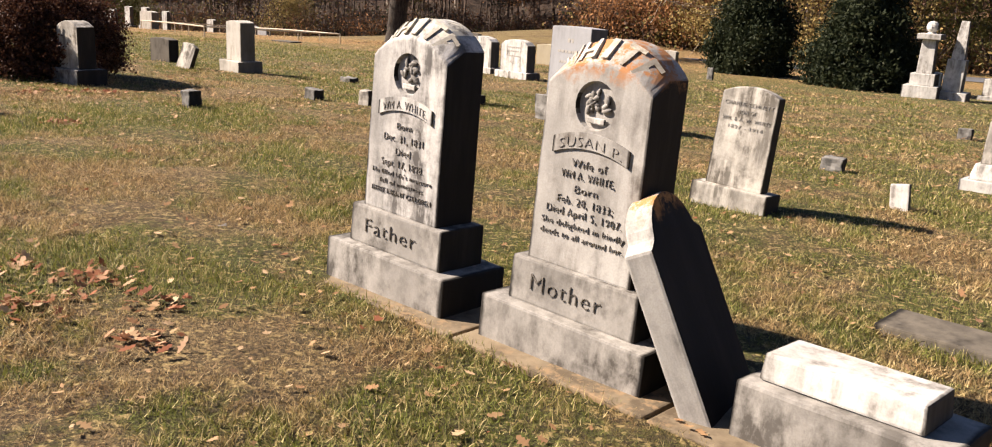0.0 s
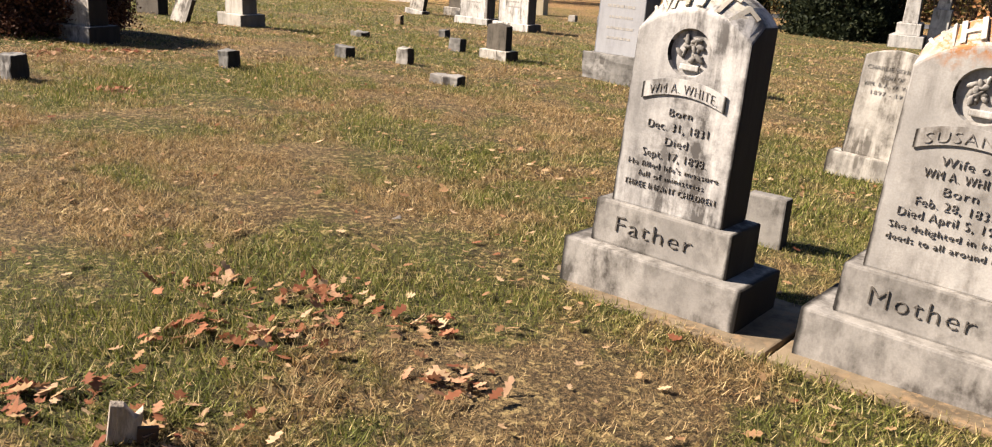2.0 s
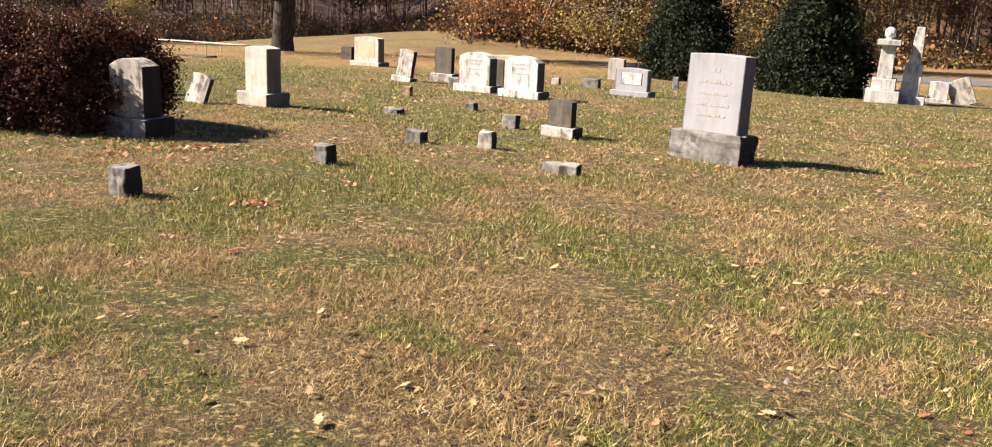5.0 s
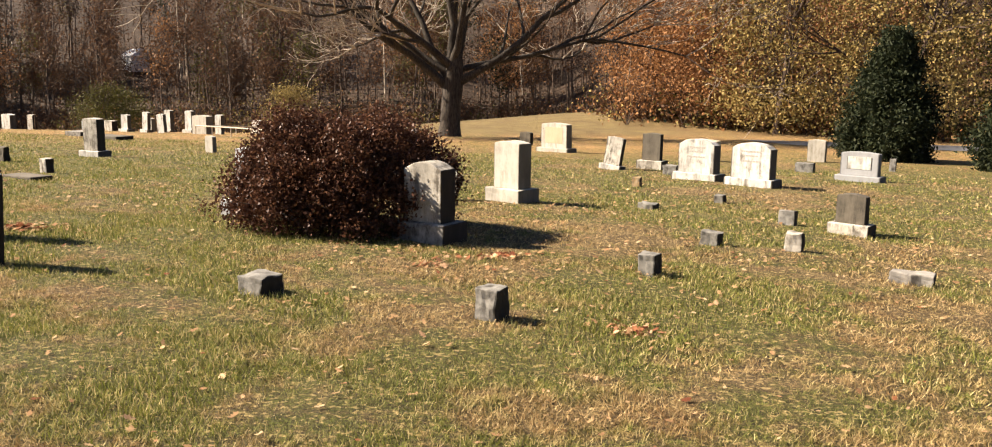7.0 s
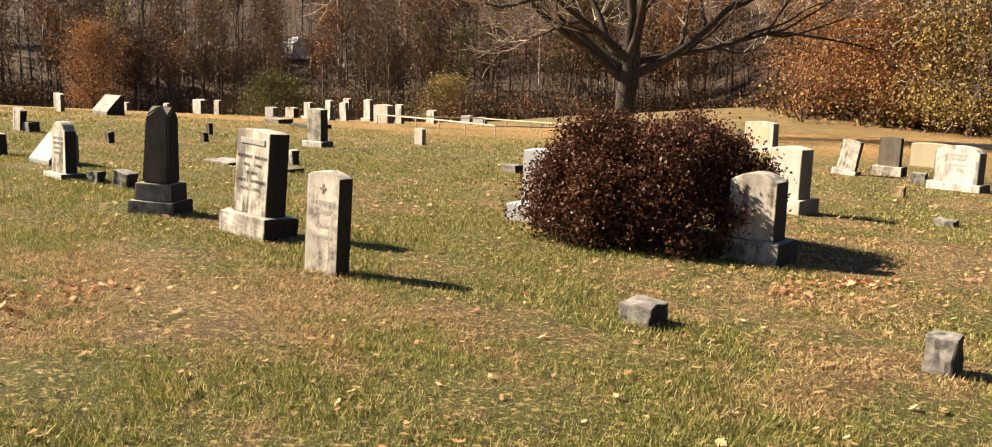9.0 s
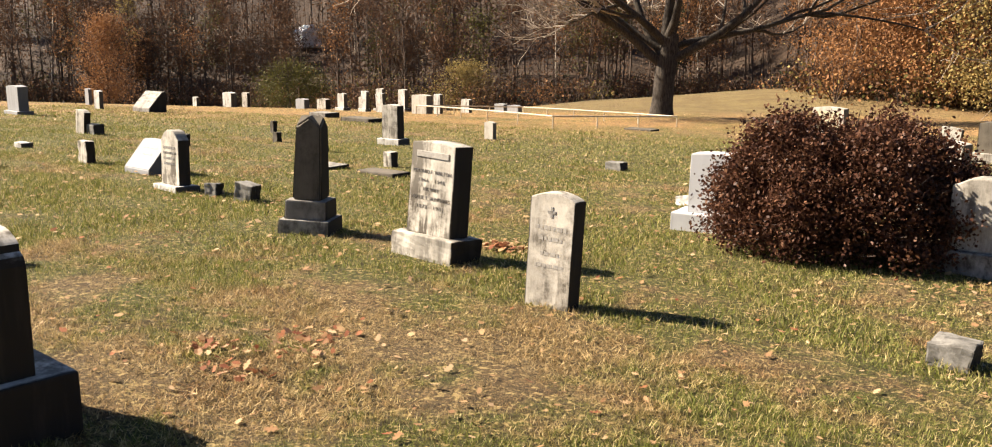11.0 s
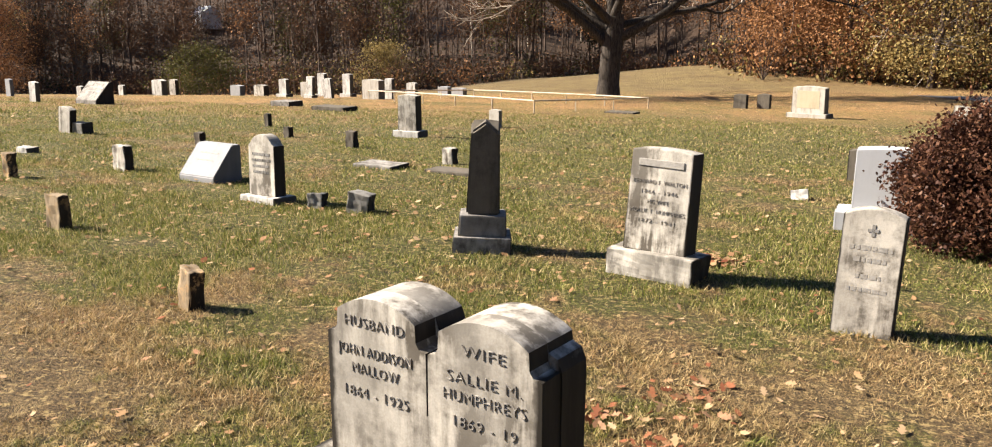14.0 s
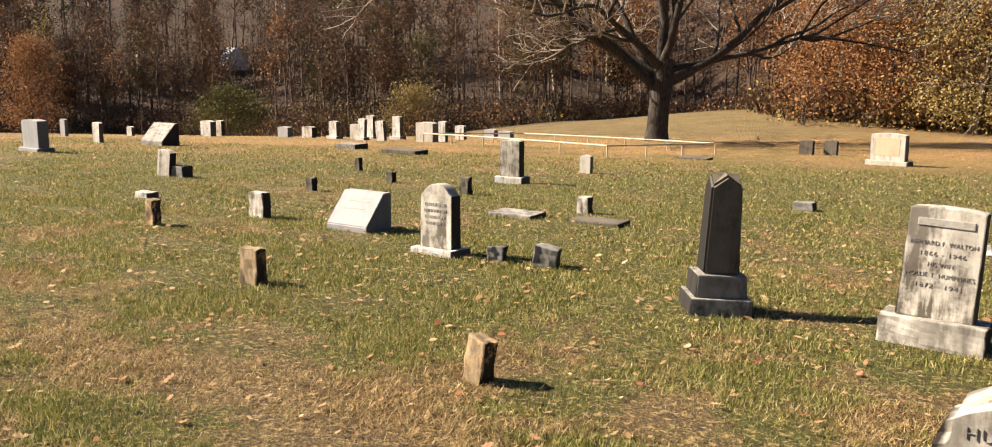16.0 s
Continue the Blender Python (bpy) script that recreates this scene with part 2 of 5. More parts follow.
M_YEW = leaf_mat("evergreen_needles", (0.014, 0.020, 0.011), (0.026, 0.034, 0.016), (0.046, 0.052, 0.024), 0.6)
M_FALLEN = leaf_mat("fallen_oak_leaves", (0.17, 0.060, 0.032), (0.33, 0.140, 0.070), (0.58, 0.39, 0.24), 0.7)
M_TAN = leaf_mat("scattered_tan_leaves", (0.30, 0.165, 0.085), (0.42, 0.27, 0.14), (0.60, 0.43, 0.26), 0.7)
M_RUSSET = leaf_mat("russet_leaves", (0.092, 0.054, 0.034), (0.130, 0.070, 0.038), (0.175, 0.088, 0.042))
M_ORANGE = leaf_mat("orange_leaves", (0.20, 0.100, 0.050), (0.30, 0.150, 0.065), (0.40, 0.21, 0.09))
M_YELLOW = leaf_mat("yellow_leaves", (0.18, 0.145, 0.055), (0.29, 0.215, 0.08), (0.42, 0.31, 0.12))
M_OLIVE = leaf_mat("olive_leaves", (0.06, 0.06, 0.02), (0.10, 0.095, 0.026), (0.15, 0.13, 0.035))


# ---- ground ----
def sst(a, b, v):
    u = min(1.0, max(0.0, (v - a) / (b - a)))
    return u * u * (3 - 2 * u)


def edge(x):
    """Where the woods begin."""
    return 100 - 30 * sst(-2, 22, x) + 8 * math.sin(x * 0.09)


def ground(x, y):
    """Height of the land: a gentle hill that falls away, a mound of pasture, the wooded slope behind."""
    cx, cy = max(-45.0, min(45.0, x)), max(-25.0, min(50.0, y))
    z = 0.0805 - 0.03334 * cx - 0.01482 * cy + 4.94e-5 * cx * cx + 6.068e-4 * cx * cy - 4.6e-4 * cy * cy
    s = max(0.0, y - 50)
    z -= min(s, 60) * (0.045 + 0.045 * sst(-4, -25, x))
    z += 1.5 * math.exp(-(((x - 9) / 12) ** 2 + ((y - 76) / 14) ** 2))
    u = max(0.0, y - edge(x) - 4)
    z += 0.27 * min(u, 110) * sst(0, 30, u)
    # unseen rises added behind the camera and far right to cut sky light
    z += 0.35 * min(max(0.0, -25 - y), 70) + 0.3 * min(max(0.0, x - 80), 60)
    return z


LUSH_SPOTS = [(-2.7, 3.6, 0.6), (-1.7, 4.7, 0.4), (-1.6, 7.6, 0.5), (-3.3, 10.3, 0.6), (-0.8, 5.6, 0.3), (-3.5, 9.6, 0.5), (-1.4, 7.5, 0.5), (-6.2, 9.3, 0.4), (-7.7, 12.7, 0.7), (-7.7, 7.6, 0.7), (-6.5, 7.7, 0.5),
              (-8.6, 12.0, 0.7), (-11.5, 14.0, 1.0), (-12.2, 13.3, 0.7), (-9.1, 9.5, 0.35), (-4.3, 25.5, 1.6), (-9.9, 22.3, 1.4), (-13.4, 11.4, 0.7), (-8.8, 10.8, 0.5), (-13.7, 13.3, 0.7), (-13.3, 10.8, 0.3), (-11.9, 12.4, 0.7)]
DRY_SPOTS = [(-3.0, 5.2, 0.4), (-2.1, 5.7, 0.5), (-1.1, 5.4, 0.3), (-2.4, 8.6, 0.7), (-1.0, 3.5, 0.4), (-0.5, 3.4, 0.4), (-3.2, 8.3, 0.5), (-1.4, 9.5, 0.7), (-4.5, 7.2, 0.6), (-2.9, 6.7, 0.6), (-0.3, 8.6, 0.6), (-5.4, 8.8, 0.4), (-8.8, 8.9, 0.6),
             (-3.1, 12.5, 0.7), (-9.8, 9.1, 0.5), (-10.9, 10.3, 0.5), (-10.9, 8.6, 0.4), (-12.9, 9.2, 0.5), (-12.8, 11.1, 0.3), (-10.2, 9.9, 0.4), (-13.5, 9.9, 0.4), (-14.2, 12.2, 0.4), (-17.1, 14.8, 0.7)]


def lattice(x, y, scale, seed):
    """Smooth random field from 0 to 1 over the plan."""
    u, v = np.asarray(x) * scale, np.asarray(y) * scale
    i, j = np.floor(u), np.floor(v)
    f, g = u - i, v - j
    f, g = f * f * (3 - 2 * f), g * g * (3 - 2 * g)

    def corner(p, q):
        h = np.sin(p * 127.1 + q * 311.7 + seed * 74.7) * 43758.5453
        return h - np.floor(h)
    return (corner(i, j) * (1 - f) + corner(i + 1, j) * f) * (1 - g) + (corner(i, j + 1) * (1 - f) + corner(i + 1, j + 1) * f) * g


def lush(x, y):
    """How green the turf is at a place, 0 to 1."""
    wx, wy = x + 0.5 * (lattice(x, y, 1.4, 5) - 0.5), y + 0.5 * (lattice(x, y, 1.4, 6) - 0.5)
    v = 0.34 * lattice(wx, wy, 0.55, 1) + 0.34 * lattice(wx, wy, 1.7, 2) + 0.32 * lattice(wx, wy, 4.1, 3)
    v = 0.48 + 1.6 * (v - 0.5) + 0.07 * np.clip((y - 13.0) / 4.0, 0, 1) * np.clip((36.0 - y) / 8.0, 0, 1) + 0.10 * np.exp(-((x + 7.2) / 2.0) ** 2) + 0.13 * np.clip((-8.0 - x) / 4.0, 0, 1) * np.clip((y - 9.0) / 3.0, 0, 1)
    for spots, k in ((LUSH_SPOTS, 0.34), (DRY_SPOTS, -0.34)):
        for px, py, r in spots:
            v = v + k * np.exp(-(((wx - px) / (1.2 * r)) ** 2 + ((wy - py) / r) ** 2))
    return np.clip(v, 0, 1)


def give_lush(me, v):
    me.attributes.new("lush", "FLOAT", "POINT").data.foreach_set("value", lush(v[:, 0], v[:, 1]).astype(np.float32))


def mesh_of(name, verts, faces, mats, index=None, smooth=False):
    """A mesh from arrays of vertices and of equally long faces."""
    verts, faces = np.asarray(verts, dtype=np.float32), np.asarray(faces, dtype=np.int32)
    me = bpy.data.meshes.new(name)
    k = faces.shape[1]
    me.vertices.add(len(verts))
    me.vertices.foreach_set("co", verts.ravel())
    me.loops.add(faces.size)
    me.loops.foreach_set("vertex_index", faces.ravel())
    me.polygons.add(len(faces))
    me.polygons.foreach_set("loop_start", np.arange(len(faces), dtype=np.int32) * k)
    for m in mats:
        me.materials.append(m)
    if index is not None:
        me.polygons.foreach_set("material_index", np.asarray(index, dtype=np.int32))
    if smooth:
        me.polygons.foreach_set("use_smooth", np.ones(len(faces), dtype=bool))
    me.update(calc_edges=True)
    me.validate()
    return me


def axis(lo, hi, fine_lo, fine_hi, fine):
    """Steps that widen away from the stretch where the walk goes."""
    a = list(np.arange(fine_lo, fine_hi + 1e-6, fine))
    step, v = fine, a[-1]
    while v < hi:
        step = min(step * 1.25, 150)
        v += step
        a.append(v)
    step, v = fine, a[0]
    while v > lo:
        step = min(step * 1.25, 150)
        v -= step
        a.insert(0, v)
    return a


def build_ground():
    xs, ys = axis(-1500, 1500, -22, 12, 0.17), axis(-1500, 1500, -1, 22, 0.17)
    X, Y = np.meshgrid(xs, ys)
    h = np.vectorize(ground)
    Z = h(X, Y)
    near = np.exp(-np.clip(Y - 20, 0, 99) / 12)
    Z = Z + near * (0.010 * np.sin(X * 3.1 + 1.7 * np.sin(Y * 1.3)) + 0.008 * np.sin(Y * 4.7 + X * 2.2))
    nx = len(xs)
    i = np.arange(len(ys) - 1)[:, None] * nx + np.arange(nx - 1)[None, :]
    f = np.stack([i, i + 1, i + 1 + nx, i + nx], -1).reshape(-1, 4)
    v = np.stack([X, Y, Z], -1).reshape(-1, 3)
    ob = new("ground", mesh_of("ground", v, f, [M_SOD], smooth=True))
    give_lush(ob.data, v)
    return tagged(ob, "mown lawn of straw-coloured and green autumn turf", "ground", kind="structure")


build_ground()


# ---- tools for things ----
def part(name, bm, material, parent, label=""):
    """One mesh object out of a bmesh, under its thing or part."""
    me = bpy.data.meshes.new(name)
    bm.to_mesh(me)
    bm.free()
    for m in (material if isinstance(material, (list, tuple)) else [material]):
        me.materials.append(m)
    ob = new(name, me)
    ob.parent = parent
    return tagged(ob, label)


def thing(name, x, y, yaw, label, category, group="", back=0.0, side=0.0, sink=0.0):
    """An Empty on the ground that carries the parts of one thing. back, side: degrees of lean."""
    ob = new(name)
    ob.empty_display_size = 0.1
    ob.matrix_world = pose(x, y, ground(x, y) - sink, 0, 0, yaw) @ pose(0, 0, 0, -back, side, 0)
    return tagged(ob, label, category, group)


def rough_up(bm, amount, seed, scale=9.0, keep_top=False):
    off = Vector((seed * 3.17, seed * 1.31, seed * 2.23))
    for v in bm.verts:
        d = noise.noise_vector(v.co * scale + off) + 0.5 * noise.noise_vector(v.co * scale * 2.7 + off)
        if keep_top and v.co.z > keep_top:
            d = d * 0.15
        v.co += d * amount


def block(w, d, h, z=0.0, taper=1.0, bevel=0.008, rough=0.0, seed=0, cuts=0, top_taper_y=None, x=0.0, y=0.0):
    """A dressed block, z its underside, bevelled and weathered."""
    bm = bmesh.new()
    bmesh.ops.create_cube(bm, size=1)
    ty = taper if top_taper_y is None else top_taper_y
    for v in bm.verts:
        k = (taper, ty) if v.co.z > 0 else (1, 1)
        v.co = Vector((v.co.x * w * k[0] + x, v.co.y * d * k[1] + y, (v.co.z + 0.5) * h + z))
    if bevel:
        bmesh.ops.bevel(bm, geom=bm.edges[:], offset=bevel, segments=2, affect="EDGES", profile=0.6)
    if cuts:
        bmesh.ops.subdivide_edges(bm, edges=[e for e in bm.edges if e.calc_length() > 0.03], cuts=cuts, use_grid_fill=True)
    if rough:
        rough_up(bm, rough, seed + 1)
    return bm


def arch(w, h, rise, shoulder=0.0, drop=0.0, taper=1.0, n=12):
    """Outline of a slab in x, z: straight sides that taper upward, an arched head, shoulders if any."""
    hw, tw = w / 2, w / 2 * taper
    pts = [(-hw, 0), (hw, 0), (tw, h)]
    if shoulder:
        pts += [(tw - shoulder * 0.3, h + drop * 0.2), (tw - shoulder, h + drop)]
    iw = tw - shoulder
    if rise > 1e-4:
        r = (iw * iw + rise * rise) / (2 * rise)
        a0 = math.asin(min(1, iw / r))
        for i in range(1, n):
            a = a0 - 2 * a0 * i / n
            pts.append((r * math.sin(a), h + drop + rise - r + r * math.cos(a)))
    if shoulder:
        pts += [(-(tw - shoulder), h + drop), (-(tw - shoulder * 0.3), h + drop * 0.2)]
    pts.append((-tw, h))
    return pts


def slab(outline, depth, z=0.0, bevel=0.006, rough=0.0, seed=0, x=0.0, y=0.0, lean=0.0):
    """An upright slab of that outline, front towards -y."""
    bm = bmesh.new()
    front = [bm.verts.new((px + x, -depth / 2 + y + lean * pz, pz + z)) for px, pz in outline]
    face = bm.faces.new(front)
    if face.calc_area() < 0:
        face.normal_flip()
    ret = bmesh.ops.extrude_face_region(bm, geom=[face])
    for g in ret["geom"]:
        if isinstance(g, bmesh.types.BMVert):
            g.co.y += depth
    bmesh.ops.recalc_face_normals(bm, faces=bm.faces[:])
    if bevel:
        edges = [e for e in bm.edges if len(e.link_faces) == 2 and e.calc_face_angle(0) > 0.6]
        bmesh.ops.bevel(bm, geom=edges, offset=bevel, segments=2, affect="EDGES", profile=0.6)
    if rough:
        bmesh.ops.triangulate(bm, faces=[f for f in bm.faces if len(f.verts) > 4])
        bmesh.ops.subdivide_edges(bm, edges=[e for e in bm.edges if e.calc_length() > 0.12], cuts=1)
        rough_up(bm, rough, seed + 1)
    return bm


def words(text, size, parent, x, z, y, material=None, depth=0.004, arc=0.0, name="inscription", stretch=1.0, thick=0.0, wide=0.0, tip=0.0, split=False):
    """Raised lettering on a face that looks towards -y. wide: the length of the line in metres, if given. tip: lean of the face, in degrees."""
    cu = bpy.data.curves.new(name, "FONT")
    cu.body, cu.size, cu.align_x, cu.align_y = text, size, "CENTER", "CENTER"
    cu.extrude, cu.resolution_u, cu.offset, cu.space_character = depth, 2, thick - 0.022 * size, 1.12
    tmp = new(name, cu)
    me = bpy.data.meshes.new_from_object(tmp.evaluated_get(bpy.context.evaluated_depsgraph_get()))
    bpy.data.objects.remove(tmp)
    bpy.data.curves.remove(cu)
    xs = [v.co.x for v in me.vertices]
    k = wide / max(1e-6, max(xs) - min(xs)) if wide else stretch
    for v in me.vertices:
        v.co.x *= k
        if arc:
            v.co.y -= v.co.x * v.co.x * arc
    me.materials.clear()
    me.materials.append(material or M_LETTER)
    at = pose(x, y, z, 90 + tip, 0, 0)
    if not split:
        ob = new(name, me)
        ob.parent = parent
        ob.matrix_basis = at
        return tagged(ob, kind="stuff") if name == "inscription" else ob
    bm = bmesh.new()
    bm.from_mesh(me)
    todo = set(bm.verts)
    while todo:
        heap, mine = [todo.pop()], set()
        while heap:
            v = heap.pop()
            mine.add(v)
            for e in v.link_edges:
                o = e.other_vert(v)
                if o in todo:
                    todo.discard(o)
                    heap.append(o)
        one = bm.copy()
        keep = {v.index for v in mine}
        bmesh.ops.delete(one, geom=[v for v in one.verts if v.index not in keep], context="VERTS")
        ob = part("letter", one, material or M_LETTER, parent)
        ob.matrix_basis = at
    bm.free()
    bpy.data.meshes.remove(me)


def bars(parent, rows, x, y, material=None):
    """Lines of writing that cannot be read: plain bars of (z, width, height)."""
    for z, w, h in rows:
        rng = random.Random(int(z * 1000) + int(w * 777))
        at = x - w / 2
        bm = bmesh.new()
        while at < x + w / 2 - 0.01:
            step = rng.uniform(0.5, 1.3) * h * 1.4
            b = block(min(step, x + w / 2 - at), 0.003, h, z - h / 2, bevel=0, x=at + min(step, x + w / 2 - at) / 2, y=y)
            me = bpy.data.meshes.new("tmp")
            b.to_mesh(me)
            b.free()
            bm.from_mesh(me)
            bpy.data.meshes.remove(me)
            at += step + h * 0.35
        tagged(part("inscription", bm, material or M_SOFT, parent, "worn unreadable line of lettering"), "worn unreadable line of lettering", kind="stuff")


def tubes(paths, sides=5):
    """Arrays of a tapered tube along each path [(point, radius), ...]."""
    vs, fs, base = [], [], 0
    for path in paths:
        n = len(path)
        for i, (p, r) in enumerate(path):
            a = path[min(i + 1, n - 1)][0] - path[max(i - 1, 0)][0]
            a = a.normalized() if a.length > 1e-6 else Vector((0, 0, 1))
            u = a.orthogonal().normalized()
            if abs(a.z) < 0.95:
                u = a.cross(Vector((0, 0, 1))).normalized()
            else:
                u = a.cross(Vector((0, 1, 0))).normalized()
            w = a.cross(u)
            for k in range(sides):
                t = 2 * math.pi * k / sides
                vs.append(p + (u * math.cos(t) + w * math.sin(t)) * r)
        for i in range(n - 1):
            for k in range(sides):
                q = (k + 1) % sides
                fs.append((base + i * sides + k, base + i * sides + q, base + (i + 1) * sides + q, base + (i + 1) * sides + k))
        base += n * sides
    return [tuple(v) for v in vs], fs


def leaf_quads(centres, size, rng, flat=0.0, long=1.5):
    """A small pointed leaf, or spray of leaves, at each centre: arrays of vertices and faces."""
    c = np.asarray(centres, dtype=np.float32)
    n = len(c)
    a = rng.normal(size=(n, 3))
    a[:, 2] *= 1 - flat
    a /= np.linalg.norm(a, axis=1, keepdims=True)
    b = np.cross(a, rng.normal(size=(n, 3)))
    b /= np.linalg.norm(b, axis=1, keepdims=True) + 1e-9
    s = (np.asarray(size) * rng.uniform(0.6, 1.3, n))[:, None]
    v = np.stack([c - a * s * long / 2, c + b * s * 0.5, c + a * s * long / 2, c - b * s * 0.5], 1)
    return v.reshape(-1, 3), np.arange(4 * n).reshape(-1, 4)


# ---- gravestones ----
def centre(fl, yaw, w, d):
    """The middle of a footprint whose front left corner is fl."""
    c, s = math.cos(radians(yaw)), math.sin(radians(yaw))
    return fl[0] + c * w / 2 - s * d / 2, fl[1] + s * w / 2 + c * d / 2


def family_stone(fl, yaw, label, back, side, head_mat, banner, lines, title, seed):
    """A tall arched marble stone on two stepped bases, with raised family name, carved roundel and verse."""
    w, d = 0.84, 0.41
    x, y = centre(fl, yaw, w, d)
    t = thing("gravestone", x, y, yaw, label, "gravestone", "family stones on the plot", back, side, 0.015)
    part("base", block(w, d, 0.215, rough=0.0015, bevel=0.012, cuts=1, seed=seed), M_BASE, t, "grey weathered base course")
    p = part("plinth", block(0.65, 0.285, 0.195, 0.213, taper=0.985, bevel=0.012, cuts=1, rough=0.0012, seed=seed + 3), M_BASE, t)
    words(title, 0.105, p, -0.03, 0.312, -0.143, M_LETTER, 0.004, wide=0.36, split=True)
    # the die: a low arch in front, a higher one behind, a sloped roof between that carries the name
    hw, rise, f, foot = 0.52 * 0.95 / 2, 0.125, -0.119, 0.405
    low, high = arch(0.52, 0.735, 0.10, taper=0.955, n=18), arch(0.52, 0.80, rise, taper=0.95, n=18)
    bm = bmesh.new()
    rings = [[bm.verts.new((px, yy, pz + foot)) for px, pz in pts] for pts, yy in ((low, f + 0.002), (high, -0.015), (high, 0.117))]
    n, deep = 28, 0.020
    rim, floor_rim = [[bm.verts.new((-0.005 + math.cos(k * 2 * math.pi / n) * rr, f + 0.002 + dd, 1.075 + math.sin(k * 2 * math.pi / n) * rr)) for k in range(n)] for rr, dd in ((0.096, 0.0), (0.090, deep))]
    loops = [bm.edges.new((ring[k], ring[(k + 1) % len(ring)])) for ring in (rings[0], rim) for k in range(len(ring))]
    bmesh.ops.triangle_fill(bm, use_beauty=True, use_dissolve=False, edges=loops)
    bm.faces.new(floor_rim)
    for k in range(n):
        bm.faces.new((rim[k], rim[(k + 1) % n], floor_rim[(k + 1) % n], floor_rim[k]))
    bm.faces.new(rings[2][::-1])
    for p, q in zip(rings, rings[1:]):
        for k in range(len(p)):
            j = (k + 1) % len(p)
            bm.faces.new((p[k], q[k], q[j], p[j]))
    bmesh.ops.recalc_face_normals(bm, faces=bm.faces[:])
    bmesh.ops.bevel(bm, geom=[e for e in bm.edges if e.calc_face_angle(0) > 0.45 and not (abs(e.verts[0].co.x + 0.005) < 0.1 and abs(e.verts[0].co.z - 1.075) < 0.1 and e.verts[0].co.y < 0)], offset=0.009, segments=2, affect="EDGES", profile=0.6)
    die = part("die", bm, head_mat, t)
    r = (hw * hw + rise * rise) / (2 * rise)
    for i, ch in enumerate("WHITE"):
        a = radians((i - 2) * 20.0)
        o = words(ch, 0.155, die, 0, 0, 0, M_HEAD, 0.010, name="raised_letter", thick=0.006, wide={"W": 0.105, "H": 0.08, "I": 0.03, "T": 0.08, "E": 0.07}[ch])
        up = Vector((math.sin(a), 0, math.cos(a)))
        along = Vector((math.cos(a), 0, -math.sin(a)))
        slope = (Vector((0, 0.102, 0)) + up * 0.085).normalized()
        at = up * (r - 0.045) + Vector((0, f + 0.053, foot + 0.80 + rise - r))
        o.matrix_basis = Matrix.Translation(at) @ Matrix((along, slope, along.cross(slope))).transposed().to_4x4()
    # a carved spray in the sunk roundel
    rng = random.Random(seed)
    for k in range(16):
        bm = bmesh.new()
        m = Matrix.Translation((rng.uniform(-0.05, 0.05), rng.uniform(-0.004, 0.004), rng.uniform(-0.04, 0.05))) @ Matrix.Rotation(rng.uniform(0, 3), 4, "Y") @ Matrix.Diagonal((rng.uniform(0.016, 0.030), 0.011, rng.uniform(0.008, 0.013), 1))
        bmesh.ops.create_icosphere(bm, subdivisions=2, radius=1, matrix=m)
        petal = part("carved_petal", bm, M_BASE, die)
        petal.location = (-0.005, f + 0.018, 1.085)
    bm = block(0.085, 0.012, 0.024, -0.012, bevel=0.005)
    tablet = part("carved_book", bm, M_WHITE, die, "pale carved book")
    tablet.location = (0.0, f + 0.012, 1.018)
    # banner with the name
    bm = bmesh.new()
    n = 12
    for k in range(n):
        xs = [-0.185 + 0.37 * (k + j) / n for j in (0, 1)]
        za = [0.035 - 1.1 * v * v for v in xs]
        q = [bm.verts.new((xs[0], 0, za[0] - 0.03)), bm.verts.new((xs[1], 0, za[1] - 0.03)), bm.verts.new((xs[1], 0, za[1] + 0.035)), bm.verts.new((xs[0], 0, za[0] + 0.035))]
        bm.faces.new(q)
    bmesh.ops.remove_doubles(bm, verts=bm.verts[:], dist=1e-5)
    ret = bmesh.ops.extrude_face_region(bm, geom=bm.faces[:])
    for g in ret["geom"]:
        if isinstance(g, bmesh.types.BMVert):
            g.co.y -= 0.006
    bmesh.ops.recalc_face_normals(bm, faces=bm.faces[:])
    ban = part("banner", bm, head_mat, die, "raised arched name band")
    ban.location = (0, f, 0.90)
    words(banner, 0.056, die, 0, 0.93, f - 0.006, M_VERSE, 0.003, arc=1.1, wide=0.30, split=True)
    for text, size, z, wide in lines:
        words(text, size, die, 0, 0.415 + (z - 0.47) * 1.13 + 0.07, f, M_VERSE, 0.003, wide=wide)
    return t


family_stone((-0.79, 4.489), -43, "grey arched marble gravestone on two stepped bases, darkened by weather", 1.5, 1.8, M_GREY, "WM A. WHITE.",
             [("Born", 0.046, 0.775, 0.10), ("Dec. 31, 1831", 0.05, 0.722, 0.27), ("Died", 0.05, 0.668, 0.10), ("Sept. 17, 1898.", 0.05, 0.615, 0.29),
              ("He filled life's measure", 0.034, 0.570, 0.41), ("full of ministries", 0.034, 0.532, 0.30), ("THREE INFANT CHILDREN", 0.038, 0.490, 0.42)], "Father", 3)
family_stone((-0.005, 3.755), -43, "grey arched marble gravestone with orange lichen on its head", 1.5, 1.8, M_RUST, "SUSAN P.",
             [("Wife of", 0.046, 0.785, 0.17), ("WM A. WHITE,", 0.046, 0.742, 0.26), ("Born", 0.046, 0.695, 0.11), ("Feb. 28, 1833;", 0.046, 0.650, 0.27),
              ("Died April 5, 1907.", 0.046, 0.607, 0.37), ("She delighted in kindly", 0.036, 0.562, 0.41), ("deeds to all around her.", 0.036, 0.522, 0.41)], "Mother", 8)


